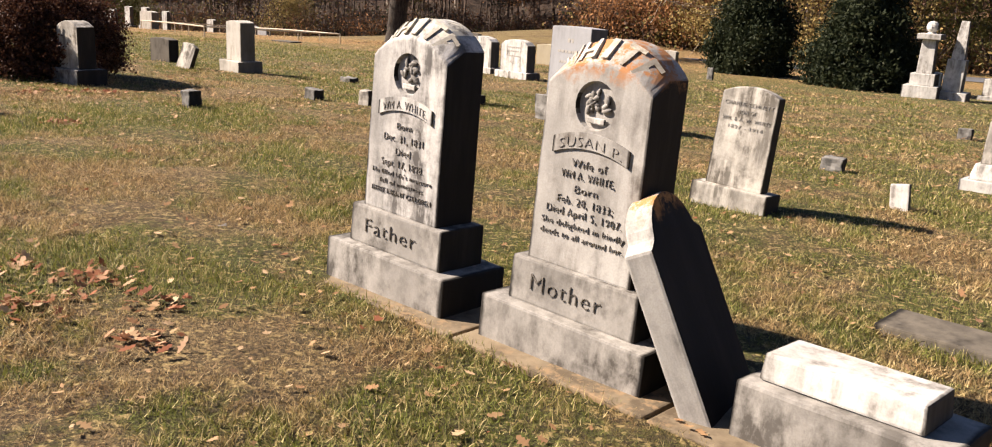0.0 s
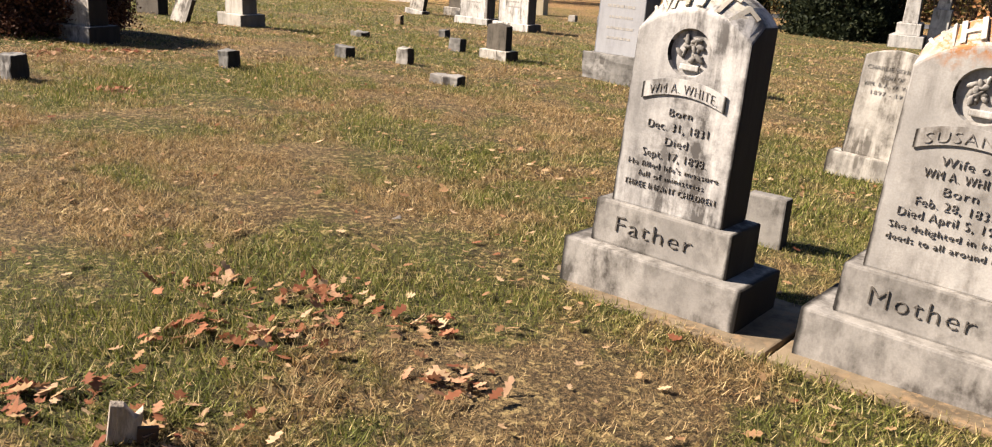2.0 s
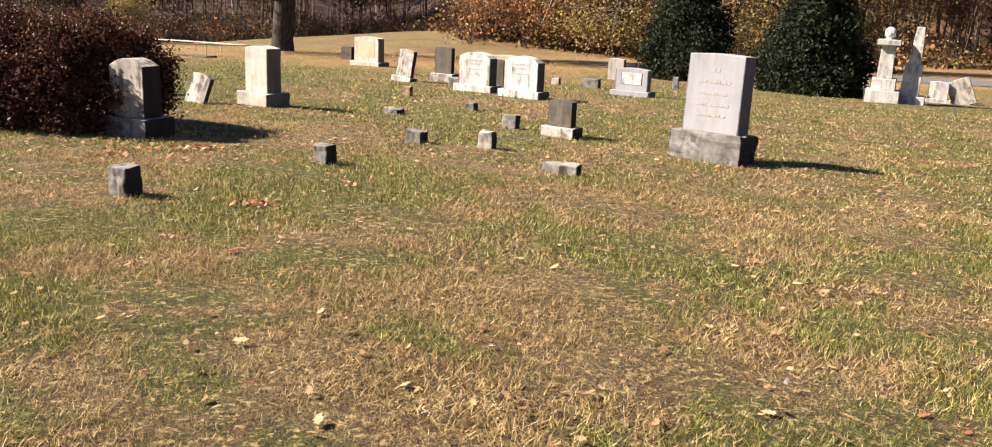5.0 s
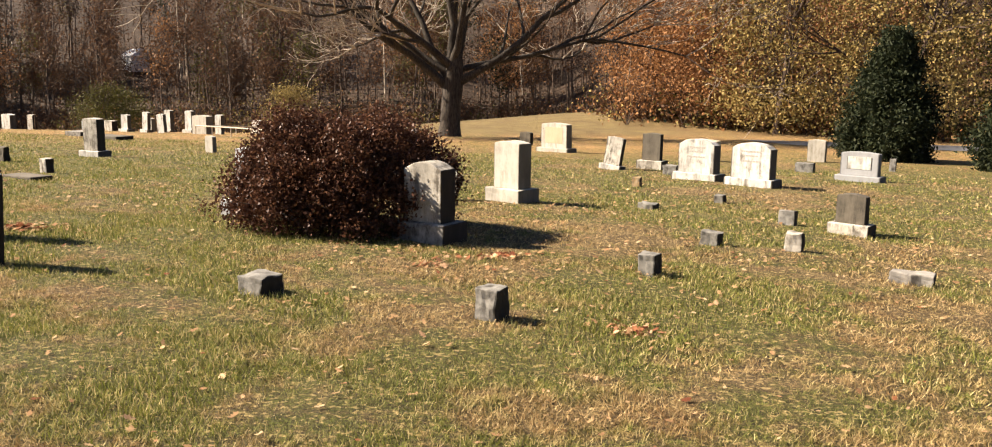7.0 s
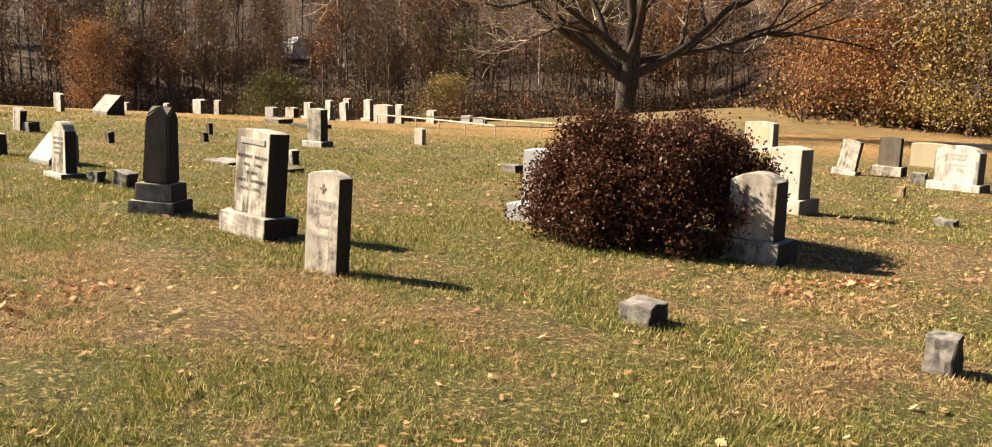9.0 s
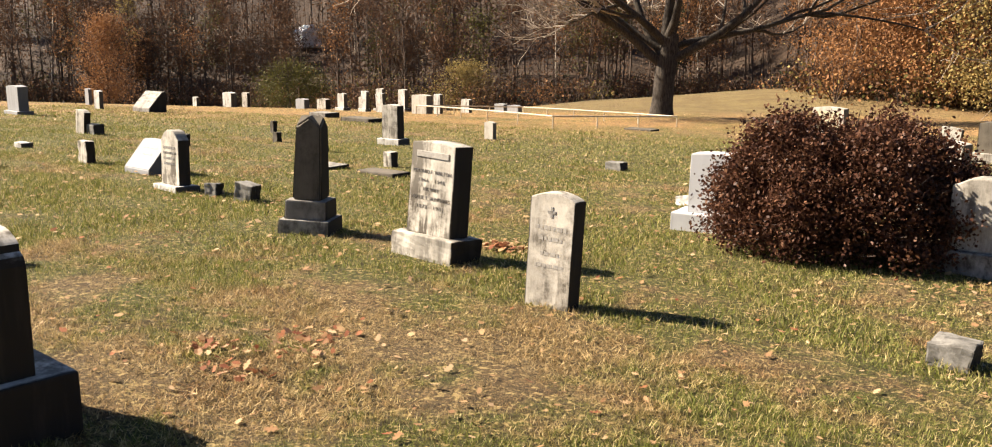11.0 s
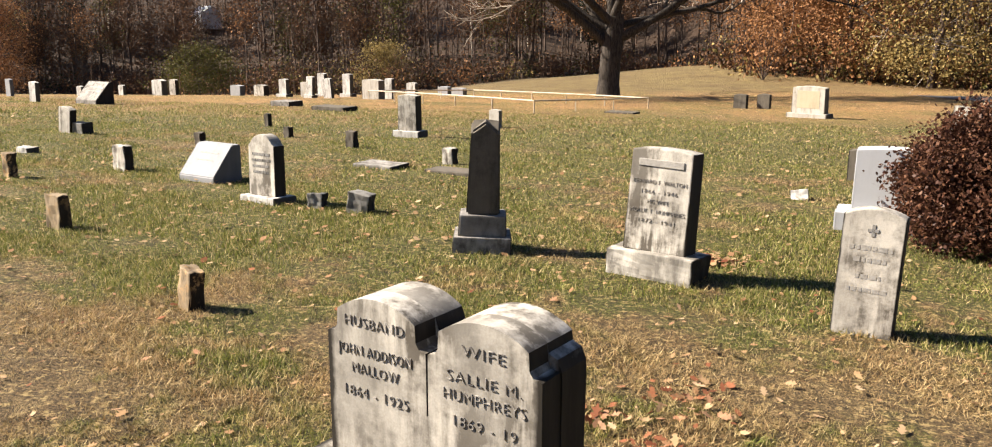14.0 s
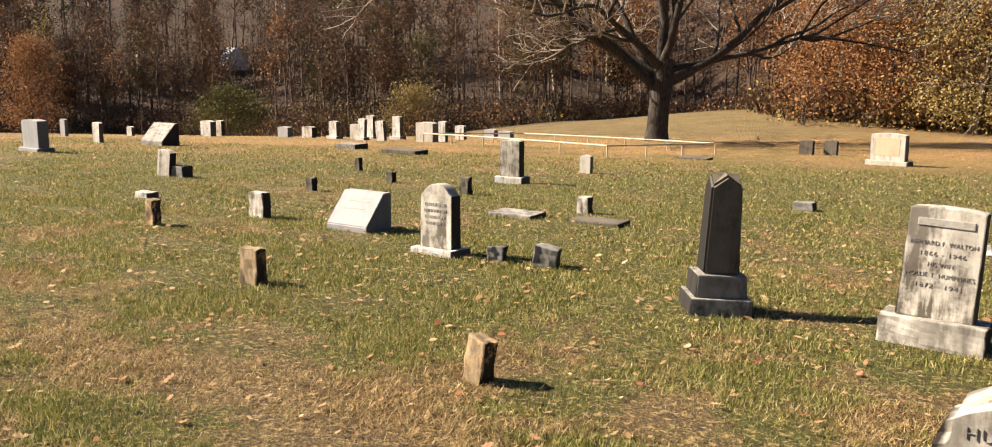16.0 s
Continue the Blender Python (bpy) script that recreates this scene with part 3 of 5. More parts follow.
def plot_slab():
    yaw = -44
    x, y = centre((-0.93, 4.50), yaw, 3.2, 0.62)
    t = thing("plot_slab", x, y, yaw, "stained concrete plinth slab under the family stones", "grave slab", sink=0.06)
    for i, (x0, w) in enumerate(((-1.6, 1.12), (-0.47, 1.0), (0.54, 1.05))):
        part("slab_section", block(w - 0.012, 0.62, 0.085, bevel=0.01, rough=0.004, cuts=3, seed=i + 5, x=x0 + w / 2), M_CONCRETE, t)


plot_slab()


def broken_stone():
    """The base of the third family stone, its broken plinth laid on top."""
    yaw = -44
    x, y = centre((0.88, 2.93), yaw, 0.72, 0.38)
    t = thing("broken_gravestone", x, y, yaw, "rough grey base of a fallen gravestone", "gravestone", back=3, sink=0.02)
    part("base", block(0.72, 0.38, 0.25, bevel=0.015, rough=0.004, cuts=2, seed=11), M_BASE, t)
    x2, y2 = x - 0.01, y + 0.03
    q = thing("fallen_plinth", x2, y2, yaw, "white marble plinth lying on the grey base", "gravestone", back=3)
    q.location.z += 0.232
    part("plinth", block(0.56, 0.26, 0.10, taper=0.97, bevel=0.012, rough=0.002, cuts=1, seed=12), M_WHITE, q)


broken_stone()


def leaning_stone():
    t = thing("leaning_gravestone", 0.93, 3.19, 57, "dark-faced marble slab with rusty lichen leaning on the next stone", "gravestone", back=26, sink=0.01)
    part("slab", slab(arch(0.48, 0.68, 0.15, 0.05, 0.03), 0.115, 0, 0.012, 0.002, 4), M_LEAN, t)


leaning_stone()


def monument(fl, yaw, label, base, die, mats, rise=0.02, shoulder=0.0, drop=0.0, taper=1.0, back=0.0, side=0.0, rocky=0.0, seed=1, name="gravestone", group="", inset=0.0):
    """A die on a base. base, die: width, depth, height. inset: how far the die stands behind the middle."""
    w, d, h = base
    x, y = centre(fl, yaw, w, d)
    t = thing(name, x, y, yaw, label, "gravestone", group, back, side, 0.02)
    part("base", block(w, d, h + 0.02, bevel=0.012, rough=rocky or 0.0015, cuts=4 if rocky else 1, seed=seed), mats[1], t)
    bm = slab(arch(die[0], die[2] - rise - drop, rise, shoulder, drop, taper), die[1], h + 0.018, 0.010, y=inset)
    dd = part("die", bm, mats[0], t)
    return t, dd, -die[1] / 2 + inset - 0.001, h + 0.018


t, dd, f, z = monument((1.62, 7.22), -39, "whitish marble headstone on a low base, leaning", (0.64, 0.27, 0.16), (0.48, 0.12, 0.79), (M_STAINED, M_STAINED), 0.06, taper=0.97, back=4, side=3, seed=21)
for s, zz, wd in (("CHARLIE BENNETT", 0.65, 0.40), ("SON OF", 0.59, 0.14), ("WM. & A. W. WHITE", 0.53, 0.40), ("1897 - 1914", 0.47, 0.28)):
    words(s, 0.045, dd, 0, z + zz, f, M_SOFT, 0.003, wide=wd)
t, dd, f, z = monument((0.58, 12.08), -48, "grey granite monument on a rock-faced base", (0.88, 0.50, 0.33), (0.70, 0.30, 0.90), (M_GRANITE, M_BLOCK), 0.015, taper=0.97, rocky=0.026, seed=22, back=2)
bars(dd, ((z + 0.72, 0.10, 0.05), (z + 0.58, 0.42, 0.035), (z + 0.45, 0.34, 0.03), (z + 0.32, 0.40, 0.03), (z + 0.2, 0.36, 0.03)), 0, f)
t, dd, f, z = monument((-10.135, 11.50), -34, "stained marble headstone on a rock-faced base, beside fallen leaves", (0.66, 0.36, 0.19), (0.48, 0.21, 0.74), (M_STAINED, M_STAINED), 0.018, taper=0.95, back=4, side=2, rocky=0.013, seed=23)
for s, zz, wd in (("BERNARD F. WALTON", 0.50, 0.40), ("1866 - 1946", 0.43, 0.27), ("HIS WIFE", 0.36, 0.16), ("MOLLIE T. HUMPHRIES", 0.29, 0.41), ("1872 - 1941", 0.22, 0.27)):
    words(s, 0.045, dd, 0, z + zz, f, M_VERSE, 0.0025, wide=wd, split=True)
part("carved_panel", block(0.34, 0.012, 0.05, z + 0.61, bevel=0.004, y=f), M_SOFT, dd, "dark carved leaf panel")
t = thing("headstone", *centre((-8.95, 10.23), -31, 0.33, 0.10), -31, "upright marble soldier's slab, stained brown, in the grass", "gravestone", back=1.5, side=2, sink=0.03)
sl = part("slab", slab(arch(0.345, 0.735, 0.045), 0.13, 0, 0.008, 0.0012, 3), M_STAINED, t)
bm = bmesh.new()
for cw, ch in ((0.018, 0.07), (0.06, 0.018)):
    bmesh.ops.create_cube(bm, size=1, matrix=Matrix.Translation((0, -0.065, 0.655)) @ Matrix.Diagonal((cw, 0.006, ch, 1)))
part("cross", bm, M_CARVE, sl, "small dark carved cross")
bars(sl, ((0.55, 0.24, 0.028), (0.48, 0.18, 0.028), (0.38, 0.14, 0.025), (0.30, 0.22, 0.025)), 0, -0.0645)


def obelisk():
    t = thing("obelisk_marker", -11.02, 12.27, -1, "dark weathered marble shaft with pointed top on stepped base", "gravestone", back=1.5, side=2, sink=0.02)
    part("base", block(0.47, 0.44, 0.15, bevel=0.01, cuts=1, rough=0.001, taper=0.97), M_BASE, t)
    part("plinth", block(0.385, 0.35, 0.17, 0.148, bevel=0.016, taper=0.96), M_BASE, t)
    w0, w1, h0, h1, h2 = 0.133, 0.113, 0.316, 0.96, 1.06
    bm = bmesh.new()
    rings = []
    for w, z, c in ((w0, h0, 0.0), (w1, h1, 0.0)):
        rings.append([bm.verts.new((sx * w, sy * w, z)) for sx, sy in ((-1, -1), (1, -1), (1, 1), (-1, 1))])
    mids = [bm.verts.new((a * w1, b * w1, h2 - 0.015)) for a, b in ((0, -1), (1, 0), (0, 1), (-1, 0))]
    apex = bm.verts.new((0, 0, h2))
    bm.faces.new(rings[0][::-1])
    for k in range(4):
        q = (k + 1) % 4
        bm.faces.new((rings[0][k], rings[0][q], rings[1][q], mids[k], rings[1][k]))
        bm.faces.new((rings[1][q], mids[q], apex, mids[k]))
    bmesh.ops.recalc_face_normals(bm, faces=bm.faces[:])
    bmesh.ops.bevel(bm, geom=[e for e in bm.edges if e.calc_face_angle(0) > 1.0], offset=0.016, segments=2, affect="EDGES")
    part("shaft", bm, M_DARK, t)


obelisk()


def double_stone():
    """Husband and wife: two arched tablets in one block, on a base."""
    yaw, h = -35.5, 0.25
    x, y = centre((-11.665, 7.89), yaw, 1.00, 0.44)
    t = thing("double_gravestone", x, y, yaw, "whitish double gravestone with two arched tablets on a base", "gravestone", sink=0.02)
    part("base", block(1.00, 0.44, h + 0.02, bevel=0.012, cuts=1, rough=0.002), M_STAINED, t)
    # two arched heads with square nibs in front of a deeper block with rounded shoulders
    hw, cx, depth, front = 0.405, 0.2025, 0.24, -0.16
    head = [(px + cx, pz) for px, pz in arch(0.315, 0.53, 0.052, n=40)[2:]]
    pts = [(-hw, 0), (hw, 0), (hw, 0.45), (hw - 0.03, 0.457), (hw - 0.042, 0.475)] + head
    pts += [(0.042, 0.475), (0.03, 0.457), (0.004, 0.45), (0.003, 0.25), (-0.003, 0.25), (-0.004, 0.45), (-0.03, 0.457), (-0.042, 0.475)]
    pts += [(px - 2 * cx, pz) for px, pz in head] + [(-hw + 0.042, 0.475), (-hw + 0.03, 0.457), (-hw, 0.45)]
    b = part("twin_tablet", slab(pts, 0.10, h + 0.018, 0.0, x=0.02, y=front + 0.05), M_STAINED, t)
    rear = [(-hw, 0), (hw, 0), (hw + 0.006, 0.40), (hw + 0.004, 0.45), (hw - 0.012, 0.485), (hw - 0.042, 0.50)] + head
    rear += [(0.03, 0.49), (-0.03, 0.49)] + [(px - 2 * cx, pz) for px, pz in head] + [(-hw + 0.042, 0.50), (-hw + 0.012, 0.485), (-hw - 0.004, 0.45), (-hw - 0.006, 0.40)]
    part("rear_block", slab(rear, depth - 0.10, h + 0.018, 0.0, x=0.02, y=front + 0.10 + (depth - 0.10) / 2), M_STAINED, t)
    f = front - 0.001
    for mid, lines in ((-0.2075, (("HUSBAND", 0.50, 0.24), ("JOHN ADDISON", 0.405, 0.30), ("MALLOW", 0.345, 0.19), ("1864 - 1925", 0.265, 0.26))),
                       (0.2075, (("WIFE", 0.49, 0.15), ("SALLIE M.", 0.405, 0.26), ("HUMPHREYS", 0.345, 0.29), ("1869 - 19", 0.265, 0.22)))):
        for s, zz, wd in lines:
            words(s, 0.05, b, mid + 0.02, h + 0.018 + zz, f, M_VERSE, 0.0025, wide=wd, split=True)


double_stone()


def wedge(fl, yaw, w, d, h, lip, mat, label, seed=1, deep=0.12):
    """A slant-faced marker."""
    x, y = centre(fl, yaw, w, d)
    t = thing("slant_marker", x, y, yaw, label, "gravestone", sink=0.02)
    bm = bmesh.new()
    prof = [(-d / 2, 0), (d / 2, 0), (d / 2, h), (d / 2 - deep, h), (-d / 2, lip)]
    a = [bm.verts.new((-w / 2, py, pz)) for py, pz in prof]
    b = [bm.verts.new((w / 2, py, pz)) for py, pz in prof]
    bm.faces.new(a)
    bm.faces.new(b[::-1])
    for k in range(5):
        q = (k + 1) % 5
        bm.faces.new((a[k], b[k], b[q], a[q]))
    bmesh.ops.recalc_face_normals(bm, faces=bm.faces[:])
    bmesh.ops.bevel(bm, geom=bm.edges[:], offset=0.01, segments=2, affect="EDGES")
    body = part("body", bm, mat, t)
    tip = -90 + math.degrees(math.atan2(h - lip, d - deep))
    for k, wd in ((0.72, 0.3), (0.5, 0.24)):
        bm = block(wd * w / 0.58, 0.002, 0.02, -0.01, bevel=0)
        o = part("inscription", bm, M_SOFT, body, "worn unreadable line of lettering")
        o.matrix_basis = pose(0, -d / 2 + k * (d - deep), lip + k * (h - lip) + 0.002, tip + 0, 0, 0)
    return t


wedge((-14.53, 15.74), -34, 0.60, 0.42, 0.44, 0.10, M_GRANITE, "pale stained slant-faced marble marker on the grass")
wedge((-22.9, 32.7), -34, 1.0, 0.6, 0.66, 0.16, M_BASE, "grey slant-faced granite marker")

t, dd, f, z = monument((-13.48, 14.34), -37, "round-topped marble headstone on a thin white base", (0.52, 0.30, 0.07), (0.40, 0.14, 0.62), (M_STAINED, M_WHITE), 0.09, 0.03, 0.02, taper=0.95, back=2, side=-1, seed=31)
bars(dd, ((z + 0.42, 0.26, 0.03), (z + 0.36, 0.28, 0.026), (z + 0.30, 0.26, 0.026), (z + 0.24, 0.24, 0.026)), 0, f, M_CARVE)
t, dd, f, z = monument((-0.60, 13.64), -45, "small dark marble headstone on a pale base", (0.50, 0.26, 0.13), (0.36, 0.13, 0.36), (M_DARK, M_STAINED), 0.03, taper=0.97, seed=32)
for fl, s in (((-0.70, 20.95), 1.0), ((0.05, 19.95), 1.0)):
    t, dd, f, z = monument(fl, -46, "bright white marble stone with shouldered arch on a base", (0.98 * s, 0.40, 0.15), (0.80 * s, 0.24, 0.66), (M_WHITE, M_WHITE), 0.05, 0.10, 0.06, seed=33, group="pair of white stones")
    bars(dd, ((z + 0.5, 0.4, 0.03), (z + 0.42, 0.3, 0.03), (z + 0.32, 0.4, 0.03)), 0, f)
monument((-4.62, 15.86), -44, "cream limestone stone with gabled top on a rough base", (0.62, 0.46, 0.20), (0.46, 0.27, 0.66), (M_CREAM, M_CREAM), 0.03, taper=0.99, rocky=0.008, seed=34)
monument((-5.72, 12.07), -34, "streaked marble stone half covered by the red bush", (0.64, 0.42, 0.20), (0.46, 0.25, 0.60), (M_STAINED, M_BASE), 0.05, 0.05, 0.02, taper=0.97, seed=35)
monument((-7.72, 13.42), -26, "pale blue-grey granite stone beside the red bush", (0.95, 0.42, 0.19), (0.68, 0.22, 0.60), (M_PALE, M_PALE), 0.02, taper=0.97, seed=36)
monument((-12.62, 22.1), -28, "grey marble headstone on a pale base", (0.56, 0.34, 0.12), (0.40, 0.20, 0.66), (M_STAINED, M_WHITE), 0.02, taper=0.96, seed=37)
t, dd, f, z = monument((-2.45, 30.7), -42, "cream stone with an ochre panel on a low base", (1.15, 0.5, 0.13), (0.95, 0.28, 0.74), (M_CREAM, M_CREAM), 0.04, taper=0.96, seed=38)
part("panel", block(0.64, 0.006, 0.48, z + 0.14, bevel=0.004, y=f), M_OCHRE, dd, "smooth ochre panel")
monument((-23.9, 27.6), -35, "pale grey granite headstone on base", (0.85, 0.42, 0.10), (0.70, 0.26, 0.66), (M_GRANITE, M_GRANITE), 0.03, seed=39)
t, dd, f, z = monument((3.0, 21.9), -42, "grey stone with a pale panel on a low base", (0.95, 0.42, 0.12), (0.78, 0.2, 0.50), (M_GRANITE, M_GRANITE), 0.03, seed=40)
part("panel", block(0.5, 0.012, 0.26, z + 0.14, bevel=0.004, y=f), M_WHITE, dd, "pale panel")
monument((-1.80, 23.2), -36, "grey marble headstone leaning on its base", (0.52, 0.32, 0.10), (0.40, 0.14, 0.62), (M_STAINED, M_WHITE), 0.02, side=7, back=4, seed=41)
monument((-0.86, 23.6), -36, "dark stained headstone on a double base", (0.62, 0.36, 0.20), (0.44, 0.15, 0.62), (M_DARK, M_STAINED), 0.03, seed=42)


def upright(x, y, w, d, h, label, mat=M_STAINED, yaw=-35, rise=0.03, back=0.0, side=0.0, seed=1, base=0.0):
    """A plain upright slab set in the turf, on a small base if it has one."""
    t = thing("headstone", x, y, yaw, label, "gravestone", "", back, side, 0.03)
    if base:
        part("base", block(w * 1.4, d * 2.0, base + 0.03, bevel=0.01, cuts=1, rough=0.002, seed=seed), mat, t)
    part("slab", slab(arch(w, h - rise, rise), d, base, 0.008, 0.0015, seed), mat, t)


def foot_block(x, y, w, d, h, label, mat=M_BLOCK, yaw=-35, back=0.0, side=0.0, seed=1, rough=0.016, name="grave_marker"):
    """A low rough block that marks a foot or a corner."""
    ob_bm = block(w, d, h + 0.03, -0.03, bevel=0.012, cuts=3, rough=rough, seed=seed)
    me = bpy.data.meshes.new(name)
    ob_bm.to_mesh(me)
    ob_bm.free()
    me.materials.append(mat)
    ob = new(name, me)
    ob.matrix_world = pose(x, y, ground(x, y), -back, side, yaw)
    return tagged(ob, label, "grave marker")


GREYM, BROWNM = "rough grey stone block marker in the turf", "lichened brown field stone marker standing in the turf"
foot_block(-4.87, 8.85, 0.17, 0.16, 0.215, GREYM, seed=1)
foot_block(-3.42, 10.62, 0.16, 0.17, 0.185, GREYM, seed=2)
foot_block(-2.36, 12.42, 0.20, 0.17, 0.14, GREYM, seed=3, side=6)
foot_block(-1.60, 12.05, 0.17, 0.14, 0.20, "small pale marble foot stone with dark top", M_STAINED, seed=4)
foot_block(-0.89, 14.15, 0.20, 0.17, 0.19, GREYM, seed=5, back=8)
foot_block(-1.12, 10.55, 0.36, 0.17, 0.10, "low worn pale stone block in the turf", M_BASE, seed=6)
foot_block(-2.36, 15.5, 0.24, 0.2, 0.08, GREYM, seed=7)
foot_block(-1.01, 16.62, 0.15, 0.14, 0.12, GREYM, seed=8)
foot_block(-1.82, 18.85, 0.14, 0.12, 0.17, BROWNM, M_BROWN, seed=9)
foot_block(-6.50, 9.47, 0.24, 0.22, 0.13, "low flat-topped grey stone block in the turf", seed=10)
foot_block(-12.78, 10.38, 0.15, 0.11, 0.26, BROWNM, M_BROWN, -48, side=10, back=2, seed=11)
foot_block(-14.58, 12.72, 0.20, 0.11, 0.29, BROWNM, M_BROWN, -36, side=1, seed=12)
foot_block(-15.45, 16.5, 0.25, 0.13, 0.31, "weathered grey-brown stub of a headstone", M_STAINED, -36, seed=13)
foot_block(-16.4, 15.6, 0.13, 0.11, 0.29, BROWNM, M_BROWN, -36, side=2, seed=14)
foot_block(-17.38, 18.1, 0.26, 0.2, 0.09, "pale flat stone lying in the grass", M_WHITE, seed=15)
foot_block(-18.0, 21.4, 0.36, 0.22, 0.2, GREYM, seed=16)
foot_block(-12.19, 13.85, 0.22, 0.17, 0.19, GREYM, M_BLOCK, -20, side=8, seed=17)
foot_block(-12.64, 14.05, 0.17, 0.12, 0.14, "broken pointed stub of grey stone", M_BLOCK, -20, seed=18, rough=0.02)
foot_block(-15.29, 23.9, 0.12, 0.10, 0.27, BROWNM, M_DARK, side=-4, seed=19)
foot_block(-14.40, 21.45, 0.14, 0.12, 0.19, BROWNM, M_DARK, seed=20)
foot_block(-15.44, 19.7, 0.14, 0.12, 0.21, BROWNM, M_DARK, seed=21)
foot_block(-13.07, 19.9, 0.17, 0.12, 0.27, BROWNM, M_DARK, seed=22)
foot_block(-11.43, 17.75, 0.17, 0.13, 0.24, "small white marble stub with dark weathered top", M_STAINED, seed=23)
foot_block(-8.06, 18.98, 0.30, 0.2, 0.13, GREYM, seed=24)
foot_block(-7.38, 15.3, 0.19, 0.10, 0.10, "tilted white marble foot stone in the turf", M_WHITE, -20, side=-12, back=25, seed=25)
foot_block(2.5, 24.7, 0.2, 0.14, 0.16, "small cream stone marker", M_CREAM, seed=26)
foot_block(3.25, 24.1, 0.42, 0.2, 0.22, GREYM, seed=27)
foot_block(5.91, 25.2, 0.15, 0.12, 0.32, GREYM, seed=28)
foot_block(3.63, 9.55, 0.22, 0.16, 0.14, GREYM, seed=29)
foot_block(3.51, 7.62, 0.16, 0.06, 0.21, "small white marble marker leaning in the grass", M_WHITE, -40, side=-8, back=10, seed=30, rough=0.002)
foot_block(0.42, 5.2, 0.22, 0.09, 0.28, "low brown-grey foot stone behind the family stones", M_BASE, -44, seed=31, rough=0.003)
foot_block(-0.45, 22.0, 0.3, 0.2, 0.2, GREYM, seed=32)

upright(-10.66, 24.9, 0.26, 0.12, 0.42, "small cream marble headstone", M_CREAM, seed=51)
upright(-18.3, 21.5, 0.34, 0.13, 0.50, "stained marble headstone leaning over", M_STAINED, side=9, seed=52)
upright(-28.6, 40.4, 0.32, 0.14, 0.68, "grey marble headstone far down the slope", M_GRANITE, seed=53)
upright(-24.55, 33.7, 0.36, 0.14, 0.65, "white marble headstone in the turf", M_WHITE, side=2, seed=54)
upright(-27.7, 44.5, 0.34, 0.15, 0.42, "low pale headstone far away", M_WHITE, seed=55)
upright(-26.75, 46.6, 0.34, 0.15, 0.47, "low pale headstone far away", M_WHITE, seed=56)
upright(-25.0, 46.3, 0.70, 0.3, 0.72, "broad pale headstone on a base", M_WHITE, seed=57, rise=0.05)
upright(-25.5, 49.8, 0.46, 0.2, 0.76, "pale stained headstone far away", M_STAINED, seed=58)
upright(-21.9, 47.5, 0.66, 0.3, 0.50, "low grey headstone down the slope", M_GRANITE, seed=59)
upright(-20.7, 46.9, 0.66, 0.3, 0.52, "low grey headstone down the slope", M_STAINED, seed=60)
upright(-19.2, 44.6, 0.44, 0.2, 0.66, "white marble headstone on a base", M_WHITE, seed=61, base=0.12)
upright(-18.4, 45.3, 0.50, 0.2, 0.66, "cream marble headstone in the turf", M_CREAM, seed=62)
upright(-17.8, 42.9, 0.34, 0.16, 0.78, "tall white marble headstone on a base", M_WHITE, seed=63, base=0.12, side=3)
upright(-17.9, 46.5, 0.42, 0.2, 0.95, "tall white marble headstone far away", M_WHITE, seed=64, base=0.1)
upright(-16.95, 42.3, 0.42, 0.16, 0.82, "white marble headstone leaning slightly", M_WHITE, seed=65, side=-5)
upright(-16.6, 45.2, 0.44, 0.2, 0.88, "tall white marble headstone on a base", M_WHITE, seed=66, base=0.14)
upright(-15.1, 41.5, 0.86, 0.35, 0.80, "broad cream headstone far away", M_CREAM, seed=67, rise=0.04)
upright(-14.5, 41.9, 0.36, 0.18, 0.84, "white marble headstone in the turf", M_WHITE, seed=68)
upright(-13.95, 46.8, 0.50, 0.22, 0.66, "white marble headstone in the turf", M_WHITE, seed=69)
upright(-12.6, 49.5, 0.60, 0.3, 0.48, "low grey headstone down the slope", M_GRANITE, seed=70)
upright(-11.9, 49.0, 0.70, 0.3, 0.42, "low grey headstone down the slope", M_GRANITE, seed=71)
upright(-2.3, 35.7, 0.44, 0.2, 0.50, "small dark grey headstone", M_DARK, seed=72)
upright(-1.58, 35.5, 0.42, 0.2, 0.52, "small dark grey headstone", M_DARK, seed=73)
upright(5.44, 28.8, 0.50, 0.2, 0.66, "cream marble headstone in the turf", M_CREAM, seed=74)
upright(0.66, 22.9, 0.30, 0.14, 0.64, "narrow grey headstone behind white stones", M_DARK, seed=75)
upright(1.75, 27.5, 0.90, 0.3, 0.62, "cream headstone with ochre face", M_OCHRE, seed=76)
upright(-5.9, 16.9, 0.55, 0.2, 0.46, "low dark grey headstone behind the red bush", M_DARK, seed=77)
upright(-5.2, 15.8, 0.34, 0.08, 0.46, "thin leaning marble slab in grass", M_STAINED, seed=78, side=14, back=12)
upright(11.9, 25.2, 0.50, 0.16, 0.66, "white marble headstone in the turf", M_WHITE, seed=79)


def ledger(x, y, yaw, w, d, label, mat, seed, h=0.05):
    foot_block(x, y, w, d, h, label, mat, yaw, seed=seed, rough=0.006, name="ledger_stone")


